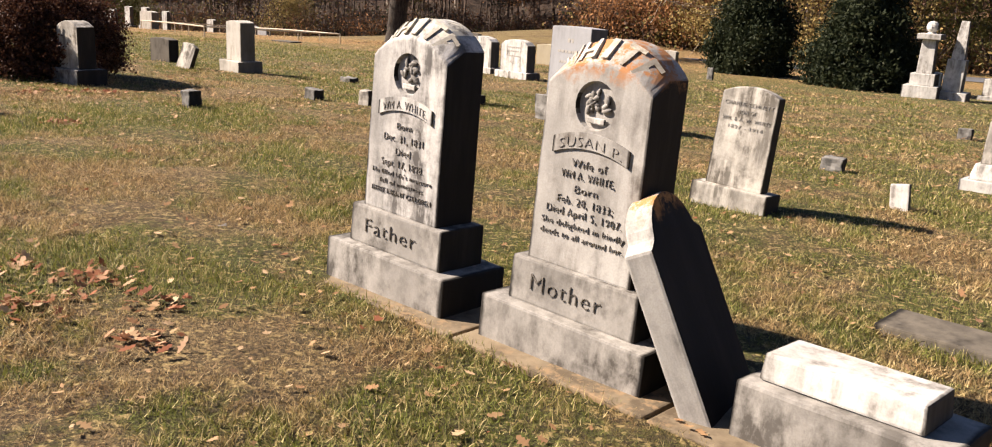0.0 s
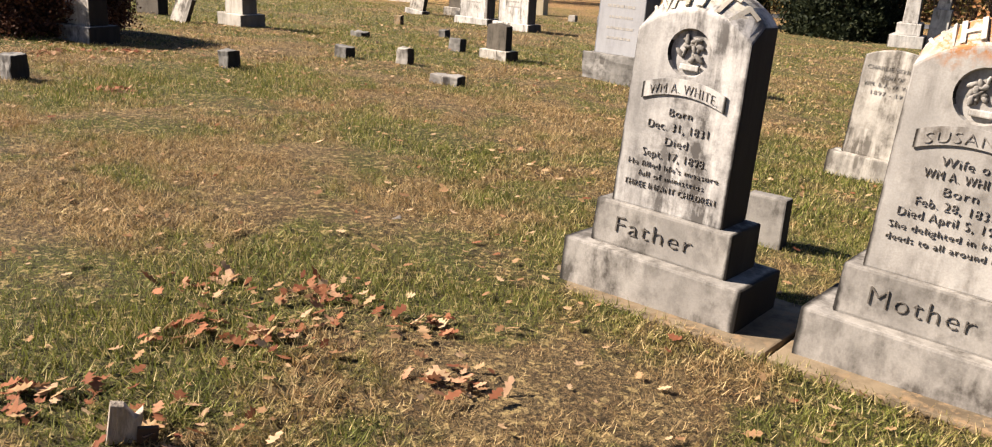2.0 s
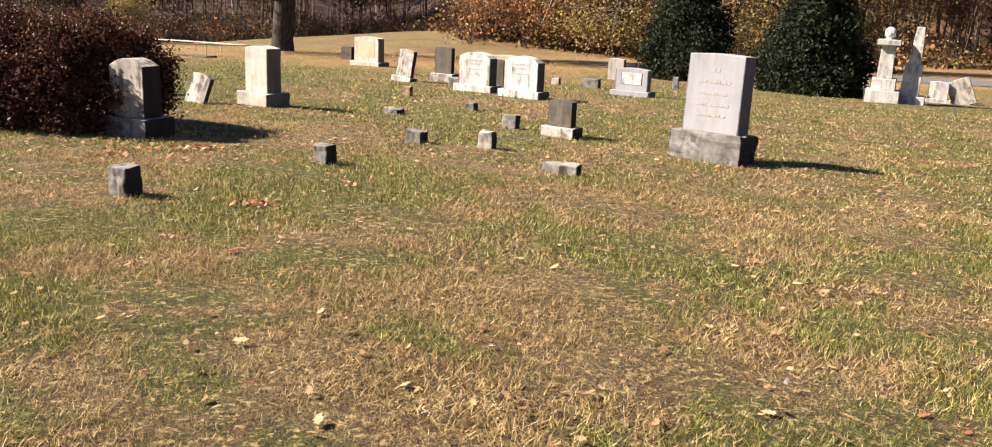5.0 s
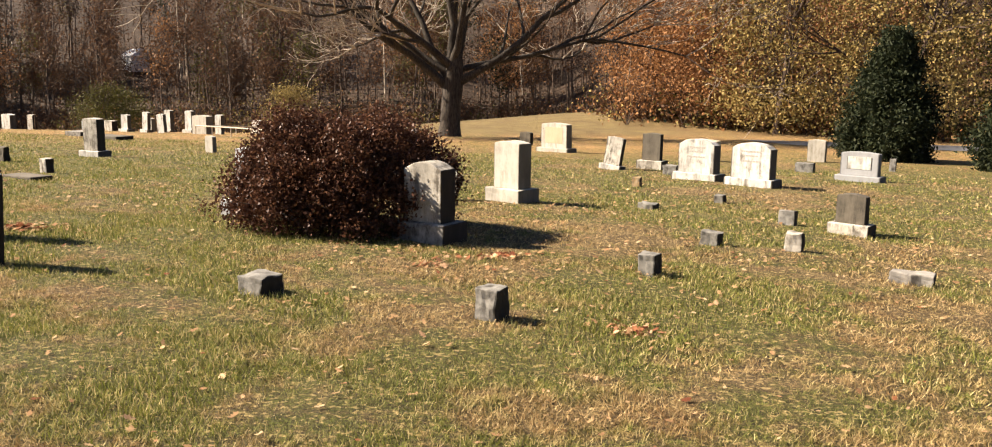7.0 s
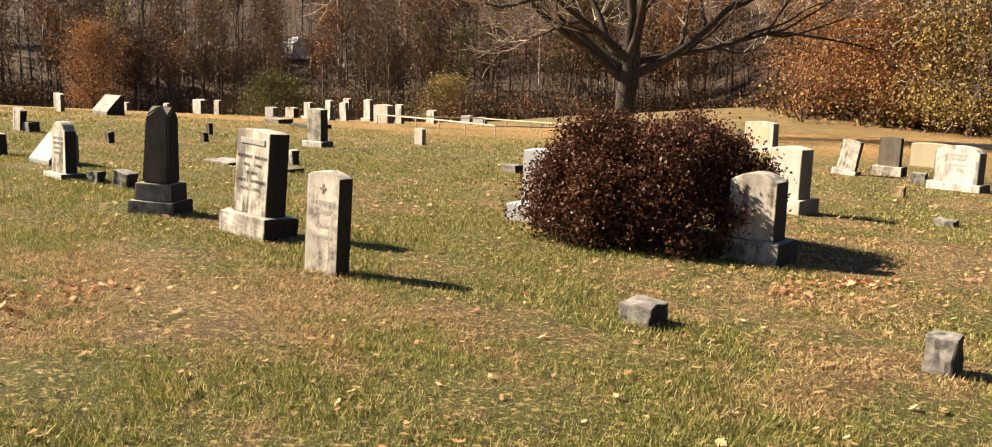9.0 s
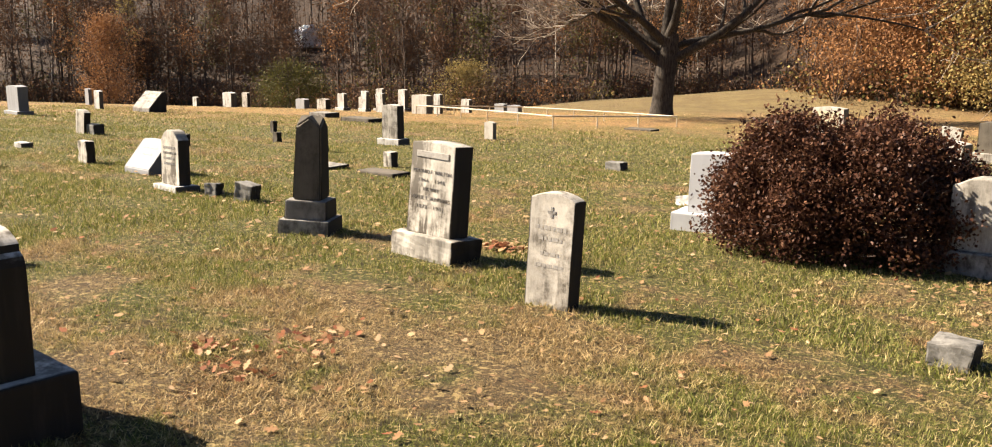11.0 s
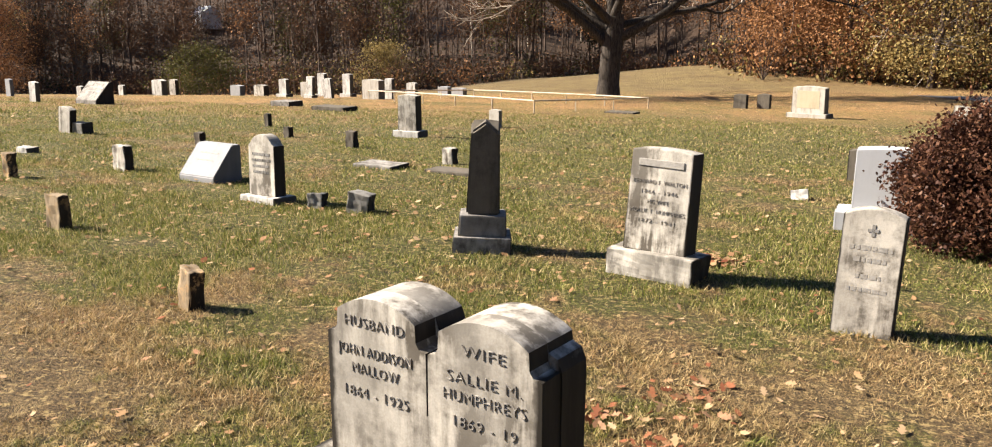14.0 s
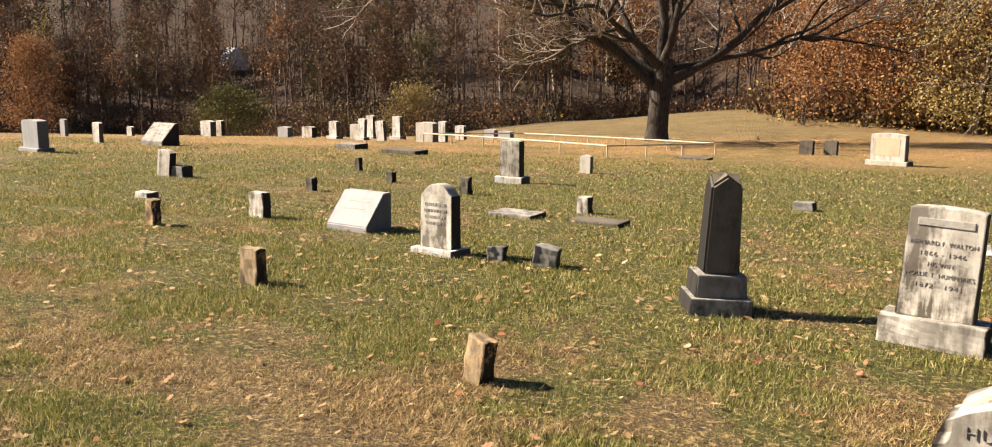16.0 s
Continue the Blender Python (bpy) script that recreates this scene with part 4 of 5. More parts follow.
ledger(2.55, 3.95, -44, 1.35, 0.34, "long dark weathered ledger stone sunk in the grass", M_DARK, 81, 0.05)
ledger(-12.35, 17.4, -32, 0.65, 0.42, "grey flat ledger stone level with the turf", M_BASE, 82)
ledger(-11.35, 16.85, -32, 0.70, 0.36, "dark flat ledger stone level with the turf", M_DARK, 83)
ledger(-16.8, 33.2, -32, 0.75, 0.6, "grey flat ledger stone on a low kerb", M_BASE, 84, 0.16)
ledger(-15.0, 30.8, -32, 1.15, 0.6, "grey flat ledger stone on a low kerb", M_DARK, 85, 0.12)
ledger(-6.9, 31.5, -32, 0.9, 0.5, "dark flat ledger stone in the leaves", M_DARK, 86, 0.05)


def far_obelisks():
    t = thing("urn_monument", 11.0, 23.7, -35, "white marble monument with stacked plinth and urn", "gravestone")
    part("base", block(0.85, 0.85, 0.32, bevel=0.01), M_WHITE, t)
    part("plinth", block(0.6, 0.6, 0.30, 0.318, bevel=0.02), M_WHITE, t)
    part("shaft", block(0.38, 0.38, 0.85, 0.616, 0.86, bevel=0.015), M_WHITE, t)
    part("cap", block(0.58, 0.58, 0.14, 1.464, bevel=0.02), M_WHITE, t)
    bm = bmesh.new()
    bmesh.ops.create_uvsphere(bm, u_segments=12, v_segments=8, radius=0.15, matrix=Matrix.Translation((0, 0, 1.77)))
    bmesh.ops.create_cone(bm, cap_ends=True, segments=12, radius1=0.12, radius2=0.05, depth=0.1, matrix=Matrix.Translation((0, 0, 1.64)))
    part("urn", bm, M_WHITE, t)
    t = thing("obelisk", 11.7, 23.6, -35, "white marble obelisk on a two-step base", "gravestone", side=2)
    part("base", block(0.80, 0.70, 0.22, bevel=0.01), M_WHITE, t)
    part("plinth", block(0.46, 0.46, 0.80, 0.218, 0.94, bevel=0.015), M_WHITE, t)
    part("shaft", block(0.32, 0.32, 0.95, 1.016, 0.6, bevel=0.012), M_WHITE, t)
    upright(13.3, 24.6, 0.5, 0.2, 0.5, "white marble headstone on a base", M_WHITE, seed=91, base=0.1)
    upright(13.9, 24.2, 0.6, 0.07, 0.75, "thin leaning marble slab in grass", M_STAINED, seed=92, side=-24)
    t = thing("pedestal_monument", 5.05, 8.9, -40, "white marble pedestal on a flared stepped base", "gravestone", back=2)
    part("base", block(0.62, 0.62, 0.12, bevel=0.012), M_WHITE, t)
    part("plinth", block(0.50, 0.50, 0.16, 0.118, 0.86, bevel=0.02), M_WHITE, t)
    part("shaft", block(0.36, 0.36, 0.42, 0.276, 0.9, bevel=0.015), M_STAINED, t)
    foot_block(7.16, 13.8, 0.2, 0.16, 0.16, GREYM, seed=93)


far_obelisks()


# ---- pipe rail round a plot ----
def pipe_rail():
    t = thing("pipe_rail", -9.46, 30.9, 0, "low white pipe rail on short posts round a plot", "railing")
    o = t.matrix_world.translation
    corners = [(-9.46, 30.9), (-5.6, 34.5), (-11.2, 44.5), (-15.2, 40.8)]
    h = 0.34
    for i in range(4):
        a, b = corners[i], corners[(i + 1) % 4]
        n = 3 if i % 2 == 0 else 5
        pts = []
        for k in range(n + 1):
            x, y = a[0] + (b[0] - a[0]) * k / n, a[1] + (b[1] - a[1]) * k / n
            p = Vector((x, y, ground(x, y))) - o
            pts.append((p + Vector((0, 0, h)), 0.024))
            if k < n:
                vs, fs = tubes([[(p - Vector((0, 0, 0.1)), 0.02), (p + Vector((0, 0, h)), 0.02)]], 6)
                q = new("post", mesh_of("post", vs, fs, [M_PIPE]))
                q.parent = t
        vs, fs = tubes([pts], 8)
        q = new("rail", mesh_of("rail", vs, fs, [M_PIPE], smooth=True))
        q.parent = t


pipe_rail()


def stub():
    """A broken, weathered stake end left in the grass."""
    t = thing("broken_stake", -2.22, 2.97, 20, "broken grey-brown weathered stake in the leaves", "grave marker", back=-8, side=6)
    part("board", slab([(-0.05, -0.03), (0.035, -0.03), (0.04, 0.10), (0.02, 0.075), (-0.01, 0.115), (-0.045, 0.12)], 0.03, 0, 0.003, 0.002, 2), M_LIMB, t)
    part("strap", block(0.055, 0.012, 0.05, 0.0, bevel=0.002, x=0.055, y=-0.02), M_IRON, t, "dark rusty metal strap")


stub()
foot_block(-1.53, 5.26, 0.06, 0.045, 0.02, "small pale broken stone chip on the turf", M_BASE, 20, seed=97)


def fence_posts():
    """Thin iron stakes of a wire fence along the brow."""
    for i, (x, y, h) in enumerate(((-29.5, 41.0, 1.15), (-27.6, 45.5, 1.2), (-24.8, 48.5, 1.2), (-22.9, 50.2, 1.1), (-21.9, 51.0, 1.0), (-20.2, 52.0, 1.2), (-18.6, 53.0, 1.0))):
        ob_vs, ob_fs = tubes([[(Vector((0, 0, -0.2)), 0.022), (Vector((0.02 * math.sin(i), 0, h)), 0.02)]], 6)
        ob = new("fence_post", mesh_of("fence_post", ob_vs, ob_fs, [M_IRON]))
        ob.matrix_world = pose(x, y, ground(x, y))
        tagged(ob, "thin rusty iron fence post", "fence post", "fence posts along the brow")


fence_posts()


# ---- trees and shrubs ----
def grow(rng, p, d, length, radius, depth, out, spread=0.6, up=0.1, wig=0.18, kids=(2, 3), droop=-0.12):
    """A limb that wanders, tapers and forks."""
    path, n = [(p.copy(), radius)], 5 if depth > 1 else 4
    for i in range(n):
        d = (d + Vector((rng.gauss(0, wig), rng.gauss(0, wig), rng.gauss(0, wig) + up * 0.4))).normalized()
        p = p + d * (length / n)
        path.append((p.copy(), radius * (1 - 0.55 * (i + 1) / n)))
        if depth > 0 and i >= 1 and rng.random() < 0.75:
            side = (d + Vector((rng.gauss(0, 1), rng.gauss(0, 1), rng.gauss(0.3, 0.6))).normalized() * (spread + 0.35)).normalized()
            side.z = max(side.z, droop)
            grow(rng, p, side, length * rng.uniform(0.45, 0.7), radius * rng.uniform(0.35, 0.5), depth - 1, out, spread, up, wig, kids, droop)
    out.append((depth, path))
    if depth > 0:
        for k in range(rng.randint(*kids)):
            side = (d + Vector((rng.gauss(0, 1), rng.gauss(0, 1), rng.gauss(0, 0.8))).normalized() * spread).normalized()
            grow(rng, p, side, length * rng.uniform(0.6, 0.8), radius * 0.45, depth - 1, out, spread, up, wig, kids, droop)


def old_tree():
    """The bare, broad tree behind the graves."""
    x, y = -4.98, 48.2
    t = thing("bare_tree", x, y, 0, "old bare spreading tree with dark trunk and pale limbs", "tree", sink=0.42)
    rng = random.Random(14)
    trunk = [(Vector((0, 0, -0.1)), 0.92), (Vector((0, 0, 0.3)), 0.62), (Vector((0.03, 0, 1.0)), 0.50), (Vector((0.08, 0, 2.0)), 0.47), (Vector((0.16, 0, 2.9)), 0.50), (Vector((0.3, 0.0, 4.2)), 0.36)]
    vs, fs = tubes([trunk], 14)
    q = new("trunk", mesh_of("trunk", vs, fs, [M_BARK], smooth=True))
    q.parent = t
    out = []
    starts = ((3.0, (-0.80, -0.25, 0.72), 5.6, 0.27), (3.2, (0.85, -0.3, 0.42), 5.8, 0.26), (3.8, (0.15, 0.05, 1.0), 5.0, 0.32), (3.4, (-0.4, 0.6, 0.8), 4.8, 0.26),
              (3.6, (0.5, 0.6, 0.7), 4.8, 0.26), (4.1, (-0.55, -0.5, 0.85), 4.6, 0.24), (4.2, (0.45, -0.6, 0.9), 4.6, 0.24), (3.7, (-0.95, 0.2, 0.28), 5.4, 0.20), (3.9, (0.95, 0.15, 0.25), 5.6, 0.20))
    for z, d, ln, r in starts:
        grow(rng, Vector((0.08, 0, z - 0.35)), Vector(d).normalized(), ln * 1.18, r * 0.86, 4, out, 0.60, 0.10, 0.15, (2, 3))
    for name, sel, sides, mat in (("limb", lambda k: k >= 3, 7, M_BARK), ("branch", lambda k: k == 2, 5, M_LIMB), ("twig", lambda k: k <= 1, 3, M_LIMB)):
        paths = [[(p, max(r, 0.013)) for p, r in pa] for i, (k, pa) in enumerate(out) if sel(k) and (k > 0 or i % 3)]
        vs, fs = tubes(paths, sides)
        q = new(name, mesh_of(name, vs, fs, [mat], smooth=True))
        q.parent = t
        tagged(q, "pale fine bare twigs" if name == "twig" else "", kind="stuff" if name == "twig" else "")


old_tree()


def red_bush():
    """A dense barberry-like shrub of small dark red leaves."""
    x, y = -6.27, 12.78
    t = thing("red_bush", x, y, 0, "dense dark wine-red shrub of small glossy leaves", "bush")
    rng, nr = random.Random(3), np.random.default_rng(3)
    paths = []
    for k in range(110):
        a, el = rng.uniform(0, 6.283), rng.uniform(0.15, 1.45)
        d = Vector((math.cos(a) * math.cos(el) * 0.95, math.sin(a) * math.cos(el), math.sin(el) * 1.05))
        p, pa = Vector((rng.uniform(-0.25, 0.25), rng.uniform(-0.2, 0.2), 0)), []
        for i in range(6):
            pa.append((p.copy(), 0.012 * (1 - i / 7)))
            p = p + d * 0.22 + Vector((rng.gauss(0, 0.03), rng.gauss(0, 0.03), rng.gauss(0, 0.02)))
        paths.append(pa)
    vs, fs = tubes(paths, 4)
    q = new("stem", mesh_of("stem", vs, fs, [M_WOOD_BARK]))
    q.parent = t
    # sprays: many clumps over an uneven dome
    pts = []
    for k in range(1050):
        a = rng.uniform(0, 6.283)
        u = rng.random() ** 0.8
        el = math.asin(u)
        lump = 1 + 0.17 * noise.noise(Vector((math.cos(a) * 1.7, math.sin(a) * 1.7, u * 2.0)) + Vector((5, 5, 5))) * 2 + rng.gauss(0, 0.06)
        r = rng.uniform(0.70, 1.0) ** 0.5 * lump
        c = np.array((math.cos(a) * math.cos(el * 0.9) * 1.09 * r, math.sin(a) * math.cos(el * 0.9) * 0.95 * r, 0.08 + u * 1.0 * r))
        m = rng.randint(55, 85)
        pts.append(c + nr.normal(size=(m, 3)) * np.array((0.075, 0.075, 0.065)))
    # sprigs that stand out of the dome
    for k in range(330):
        a, u = rng.uniform(0, 6.283), rng.random() ** 0.7
        el = math.asin(u)
        d = np.array((math.cos(a) * math.cos(el * 0.9) * 1.09, math.sin(a) * math.cos(el * 0.9) * 0.95, u * 0.95 + 0.05))
        far = rng.uniform(1.0, 1.22)
        pts.append(d * nr.uniform(0.85, far, (18, 1)) + np.array((0, 0, 0.08)) + nr.normal(size=(18, 3)) * 0.022)
    c = np.concatenate(pts)
    c = c[c[:, 2] > 0.03]
    v, f = leaf_quads(c, 0.025, nr)
    q = new("foliage", mesh_of("foliage", v, f, [M_BUSH]))
    q.parent = t


red_bush()


def evergreen(x, y, w, h, seed, label):
    """A dense dark cone of needles, ragged in outline."""
    t = thing("evergreen", x, y, 0, label, "evergreen shrub", sink=0.3)
    rng, nr = random.Random(seed), np.random.default_rng(seed)
    vs, fs = tubes([[(Vector((0, 0, -0.1)), 0.14), (Vector((0, 0, h * 0.9)), 0.03)]], 7)
    q = new("trunk", mesh_of("trunk", vs, fs, [M_WOOD_BARK]))
    q.parent = t
    pts = []
    for k in range(1000):
        u = rng.random() ** 1.25
        a = rng.uniform(0, 6.283)
        prof = (0.80 + 0.34 * math.sin(min(1, u * 2.2) * 1.6)) * (1 - u ** 1.1) ** 0.9
        lump = 1 + 0.5 * noise.noise(Vector((math.cos(a) * 1.6, math.sin(a) * 1.6, u * 4 + seed)))
        r = w / 2 * prof * lump * rng.uniform(0.62, 1.06) ** 0.6
        c = np.array((math.cos(a) * r, math.sin(a) * r, 0.08 + u * h * rng.uniform(0.95, 1.03)))
        m = 42
        out = np.array((math.cos(a), math.sin(a), 0.9)) * nr.uniform(-0.10, 0.22, (m, 1))
        pts.append(c + out * 1.5 + nr.normal(size=(m, 3)) * 0.11)
    c = np.concatenate(pts)
    c = c[c[:, 2] > 0.02]
    v, f = leaf_quads(c, 0.055, nr, long=2.4)
    q = new("foliage", mesh_of("foliage", v, f, [M_YEW]))
    q.parent = t


evergreen(8.5, 30.8, 2.7, 3.9, 5, "dark conical evergreen standing behind the graves")
evergreen(10.4, 26.4, 2.9, 3.2, 6, "broad dark evergreen shrub behind the graves")


def woods():
    """The wooded slope: bare and leafy autumn trees, brush along its foot."""
    rng, nr = random.Random(21), np.random.default_rng(21)
    mats = [M_WOOD_BARK, M_LIMB, M_RUSSET, M_ORANGE, M_YELLOW, M_OLIVE, M_YEW]
    V, Fq, I, base = [], [], [], 0

    def add(v, f, m):
        nonlocal base
        V.append(np.asarray(v, dtype=np.float32))
        Fq.append(np.asarray(f, dtype=np.int32) + base)
        I.append(np.full(len(f), m))
        base += len(v)

    for k in range(520):
        x = rng.uniform(-100, 66)
        depth = rng.random() ** 1.5 * 42
        y = edge(x) + 1 + depth
        z = ground(x, y)
        h = rng.uniform(10, 17) * (1.0 if depth > 6 else 0.8)
        r = h * rng.uniform(0.007, 0.014)
        seen = abs(math.atan2(x + 9, y - 4) + 0.288) < 0.015 and depth < 34
        if seen and depth > 4:
            continue
        lean = Vector((rng.gauss(0, 0.035), rng.gauss(0, 0.03), 1))
        foot = Vector((x, y, z - 0.2))
        trunk = [(foot + lean * (h * u) + Vector((rng.gauss(0, 0.10), 0, 0)), r * (1 - 0.8 * u)) for u in (0, 0.25, 0.5, 0.75, 1.0)]
        paths = [trunk]
        tips = []
        for b in range(rng.randint(9, 14)):
            u = rng.uniform(0.3, 0.97)
            p = foot + lean * (h * u)
            a = rng.uniform(0, 6.283)
            d = Vector((math.cos(a), math.sin(a), rng.uniform(0.5, 1.6))).normalized()
            ln = h * rng.uniform(0.10, 0.28) * (1.15 - 0.6 * u)
            q = p + d * ln * 0.55 + Vector((0, 0, 0.1))
            e = q + (d + Vector((rng.gauss(0, 0.4), rng.gauss(0, 0.4), 0.3))) * ln * 0.5
            paths.append([(p, r * 0.34), (q, r * 0.2), (e, 0.012)])
            tips += [q, e, (q + e) / 2]
            for s in range(3):
                g = q + Vector((rng.gauss(0, 0.5), rng.gauss(0, 0.5), rng.gauss(0.5, 0.5)))
                paths.append([(q, r * 0.13), (g, 0.012)])
                tips.append(g)
        v, f = tubes(paths, 3)
        tw = np.repeat(np.array([tuple(p) for p in tips]), 3, 0)
        nt = len(tw)
        d = nr.normal(size=(nt, 3)) + np.array((0, 0, 0.5))
        d *= (nr.uniform(0.5, 1.3, nt) / np.linalg.norm(d, axis=1))[:, None]
        sd = np.cross(d, nr.normal(size=(nt, 3)))
        sd *= 0.013 / (np.linalg.norm(sd, axis=1, keepdims=True) + 1e-9)
        add(np.stack([tw - sd, tw + sd, tw + d + sd * 0.4, tw + d - sd * 0.4], 1).reshape(-1, 3), np.arange(4 * nt).reshape(-1, 4), 0)
        add(np.array(v), np.array(f), 1 if rng.random() < 0.06 else 0)
        # what the crown wears, by the part of the slope
        roll = rng.random()
        right = sst(5, 25, x)
        if roll < 0.18 - 0.12 * right or seen:
            continue
        if roll < 0.70 - 0.2 * right:
            m, dens = 2, int(8 + 4 * right)
        elif roll < 0.80 + 0.02 * right:
            m, dens = (3 if rng.random() < 0.35 + 0.35 * right else 2), int(8 + 8 * right)
        elif roll < 0.91:
            m, dens = (4 if rng.random() < 0.15 + 0.4 * right else 5), int(8 + 8 * right)
        elif roll < 0.96:
            m, dens = 6, 11
        else:
            m, dens = 3, 10
        c = np.array([tuple(p) for p in tips])
        dens = int(dens * 1.3)
        c = np.repeat(c, dens, 0) + nr.normal(size=(len(c) * dens, 3)) * 0.5
        v, f = leaf_quads(c, 0.165, nr)
        add(v, f, m)
    # slim stems between the trees
    pa = []
    for k in range(480):
        x = rng.uniform(-100, 66)
        y = edge(x) + rng.random() * 48
        foot = Vector((x, y, ground(x, y) - 0.2))
        h, r = rng.uniform(5, 14), rng.uniform(0.035, 0.09)
        lean = Vector((rng.gauss(0, 0.05), rng.gauss(0, 0.04), 1))
        pa.append([(foot, r), (foot + lean * h * 0.5, r * 0.7), (foot + lean * h, 0.015)])
    v, f = tubes(pa, 3)
    add(np.array(v), np.array(f), 0)
    # brush at the foot of the woods
    for k in range(900):
        x = rng.uniform(-100, 66) if k < 640 else rng.uniform(2, 40)
        y = edge(x) - 3.0 + rng.random() ** 1.6 * (16 if k % 2 else 34)
        if k >= 760:
            x = rng.uniform(6, 27)
            y = 68.5 - 0.85 * (x - 6) + rng.gauss(0, 2.2)
        z = ground(x, y)
        s = rng.uniform(0.7, 2.2) + 0.9 * sst(0, -20, x)
        n = int(62 * s)
        c = nr.normal(size=(n, 3)) * np.array((0.55 * s, 0.5 * s, 0.42 * s)) + np.array((x, y, z + 0.5 * s))
        c = c[c[:, 2] > z]
        right = sst(3, 20, x)
        m = 2 if rng.random() < 0.6 - 0.35 * right else rng.choice((3, 3, 5, 2, 4) if right > 0.5 else (5, 3, 2, 2, 6, 4))
        v, f = leaf_quads(c, 0.17, nr)
        add(v, f, m)
        pa = [[(Vector((x, y, z - 0.1)), 0.04), (Vector((x + rng.gauss(0, 0.5 * s), y + rng.gauss(0, 0.4), z + 1.4 * s)), 0.01)] for q in range(5)]
        v, f = tubes(pa, 3)
        add(np.array(v), np.array(f), 0)
    ob = new("far_woods", mesh_of("far_woods", np.concatenate(V), np.concatenate(Fq), mats, np.concatenate(I)))
    tagged(ob, "autumn woods of bare, russet and orange trees on a slope", "woods", kind="stuff")


woods()


def leafy_tree(x, y, h, w, seed, mat, label, dens=1.0):
    """A tree in autumn leaf at the edge of the woods."""
    t = thing("autumn_tree", x, y, 0, label, "tree", "trees in leaf at the wood's edge", sink=0.2)
    rng, nr = random.Random(seed), np.random.default_rng(seed)
    out = []
    grow(rng, Vector((0, 0, 0)), Vector((0, 0, 1)), h * 0.45, h * 0.019, 3, out, 0.8, 0.12, 0.07, (3, 3))
    vs, fs = tubes([[(p, max(r, 0.012)) for p, r in pa] for k, pa in out], 5)
    q = new("trunk", mesh_of("trunk", vs, fs, [M_WOOD_BARK]))
    q.parent = t
    pts = []
    for k in range(int(330 * dens)):
        a, u = rng.uniform(0, 6.283), rng.random()
        r = w / 2 * math.sqrt(rng.random()) * math.sin(math.pi * min(1, 0.18 + 0.75 * u)) * (1 + 0.5 * noise.noise(Vector((math.cos(a) * 2, math.sin(a) * 2, u * 5 + seed))))
        pts.append(np.array((math.cos(a) * r, math.sin(a) * r, 0.9 + u * (h - 1.6))) + nr.normal(size=(50, 3)) * np.array((0.75, 0.75, 0.42)))
    v, f = leaf_quads(np.concatenate(pts), 0.115, nr)
    q = new("crown", mesh_of("crown", v, f, [mat]))
    q.parent = t


leafy_tree(14.5, 57, 15, 9, 31, M_YELLOW, "tall tree in thinning yellow leaf")
leafy_tree(19.5, 52, 15, 9, 32, M_YELLOW, "tall tree in thinning yellow leaf")
leafy_tree(12.0, 62, 10, 7, 33, M_ORANGE, "tree in orange autumn leaf")
leafy_tree(9.5, 66, 10, 8, 34, M_ORANGE, "tree in orange autumn leaf")
leafy_tree(28.0, 52, 14, 9, 35, M_OLIVE, "tree in dull olive autumn leaf")
leafy_tree(-53.0, 88, 9.5, 4.6, 36, M_ORANGE, "slim tree in orange autumn leaf", 0.6)
leafy_tree(-20.0, 93, 5.5, 4.5, 37, M_YELLOW, "low tree in dull yellow leaf", 0.4)
leafy_tree(-37.0, 93, 5.5, 6.5, 38, M_OLIVE, "low spreading tree in olive-brown leaf", 0.5)


# ---- road, sign, far house ----
def road():
    pts = [(10, 46), (18, 42), (26, 38.5), (36, 35), (60, 28)]
    vs, fs = [], []
    for i, (x, y) in enumerate(pts):
        for j in range(7):
            yy = y - 4 + 8 * j / 6
            vs.append((x, yy, ground(x, yy) + 0.03))
    for i in range(len(pts) - 1):
        for j in range(6):
            a = i * 7 + j
            fs.append((a, a + 7, a + 8, a + 1))
    ob = new("road", mesh_of("road", vs, fs, [M_ASPHALT], smooth=True))
    tagged(ob, "grey asphalt lane beyond the graves", "road", kind="structure")


road()


def far_house():
    x, y = -49.0, 139.0
    t = thing("house", x, y, -48, "small white house glimpsed through the woods", "house")
    part("wall", block(3.0, 3, 2.2, 0, bevel=0.02), M_PAINT, t)
    bm = bmesh.new()
    a = [bm.verts.new(p) for p in ((-1.8, -1.7, 2.2), (1.8, -1.7, 2.2), (1.8, 1.7, 2.2), (-1.8, 1.7, 2.2), (-1.8, 0, 3.2), (1.8, 0, 3.2))]
    for f in ((0, 1, 5, 4), (2, 3, 4, 5), (0, 4, 3), (1, 2, 5), (3, 2, 1, 0)):
        bm.faces.new([a[i] for i in f])
    part("roof", bm, M_PAINT, t, "pale metal roof")


far_house()


def sign_and_pole():
    x, y = 34.0, 44.5
    t = thing("sign_board", x, y, -40, "plain white sign board on two posts by the lane", "sign")
    part("board", block(1.1, 0.05, 0.75, 0.35, bevel=0.01), M_PAINT, t)
    for sx in (-0.45, 0.45):
        part("post", block(0.08, 0.08, 0.5, -0.1, bevel=0.005, x=sx), M_PAINT, t)
    t = thing("utility_pole", 36.5, 45.5, 0, "tall grey wooden utility pole beside the lane", "pole")
    vs, fs = tubes([[(Vector((0, 0, -0.3)), 0.15), (Vector((0, 0, 9)), 0.10)]], 8)
    q = new("pole", mesh_of("pole", vs, fs, [M_LIMB]))
    q.parent = t


sign_and_pole()


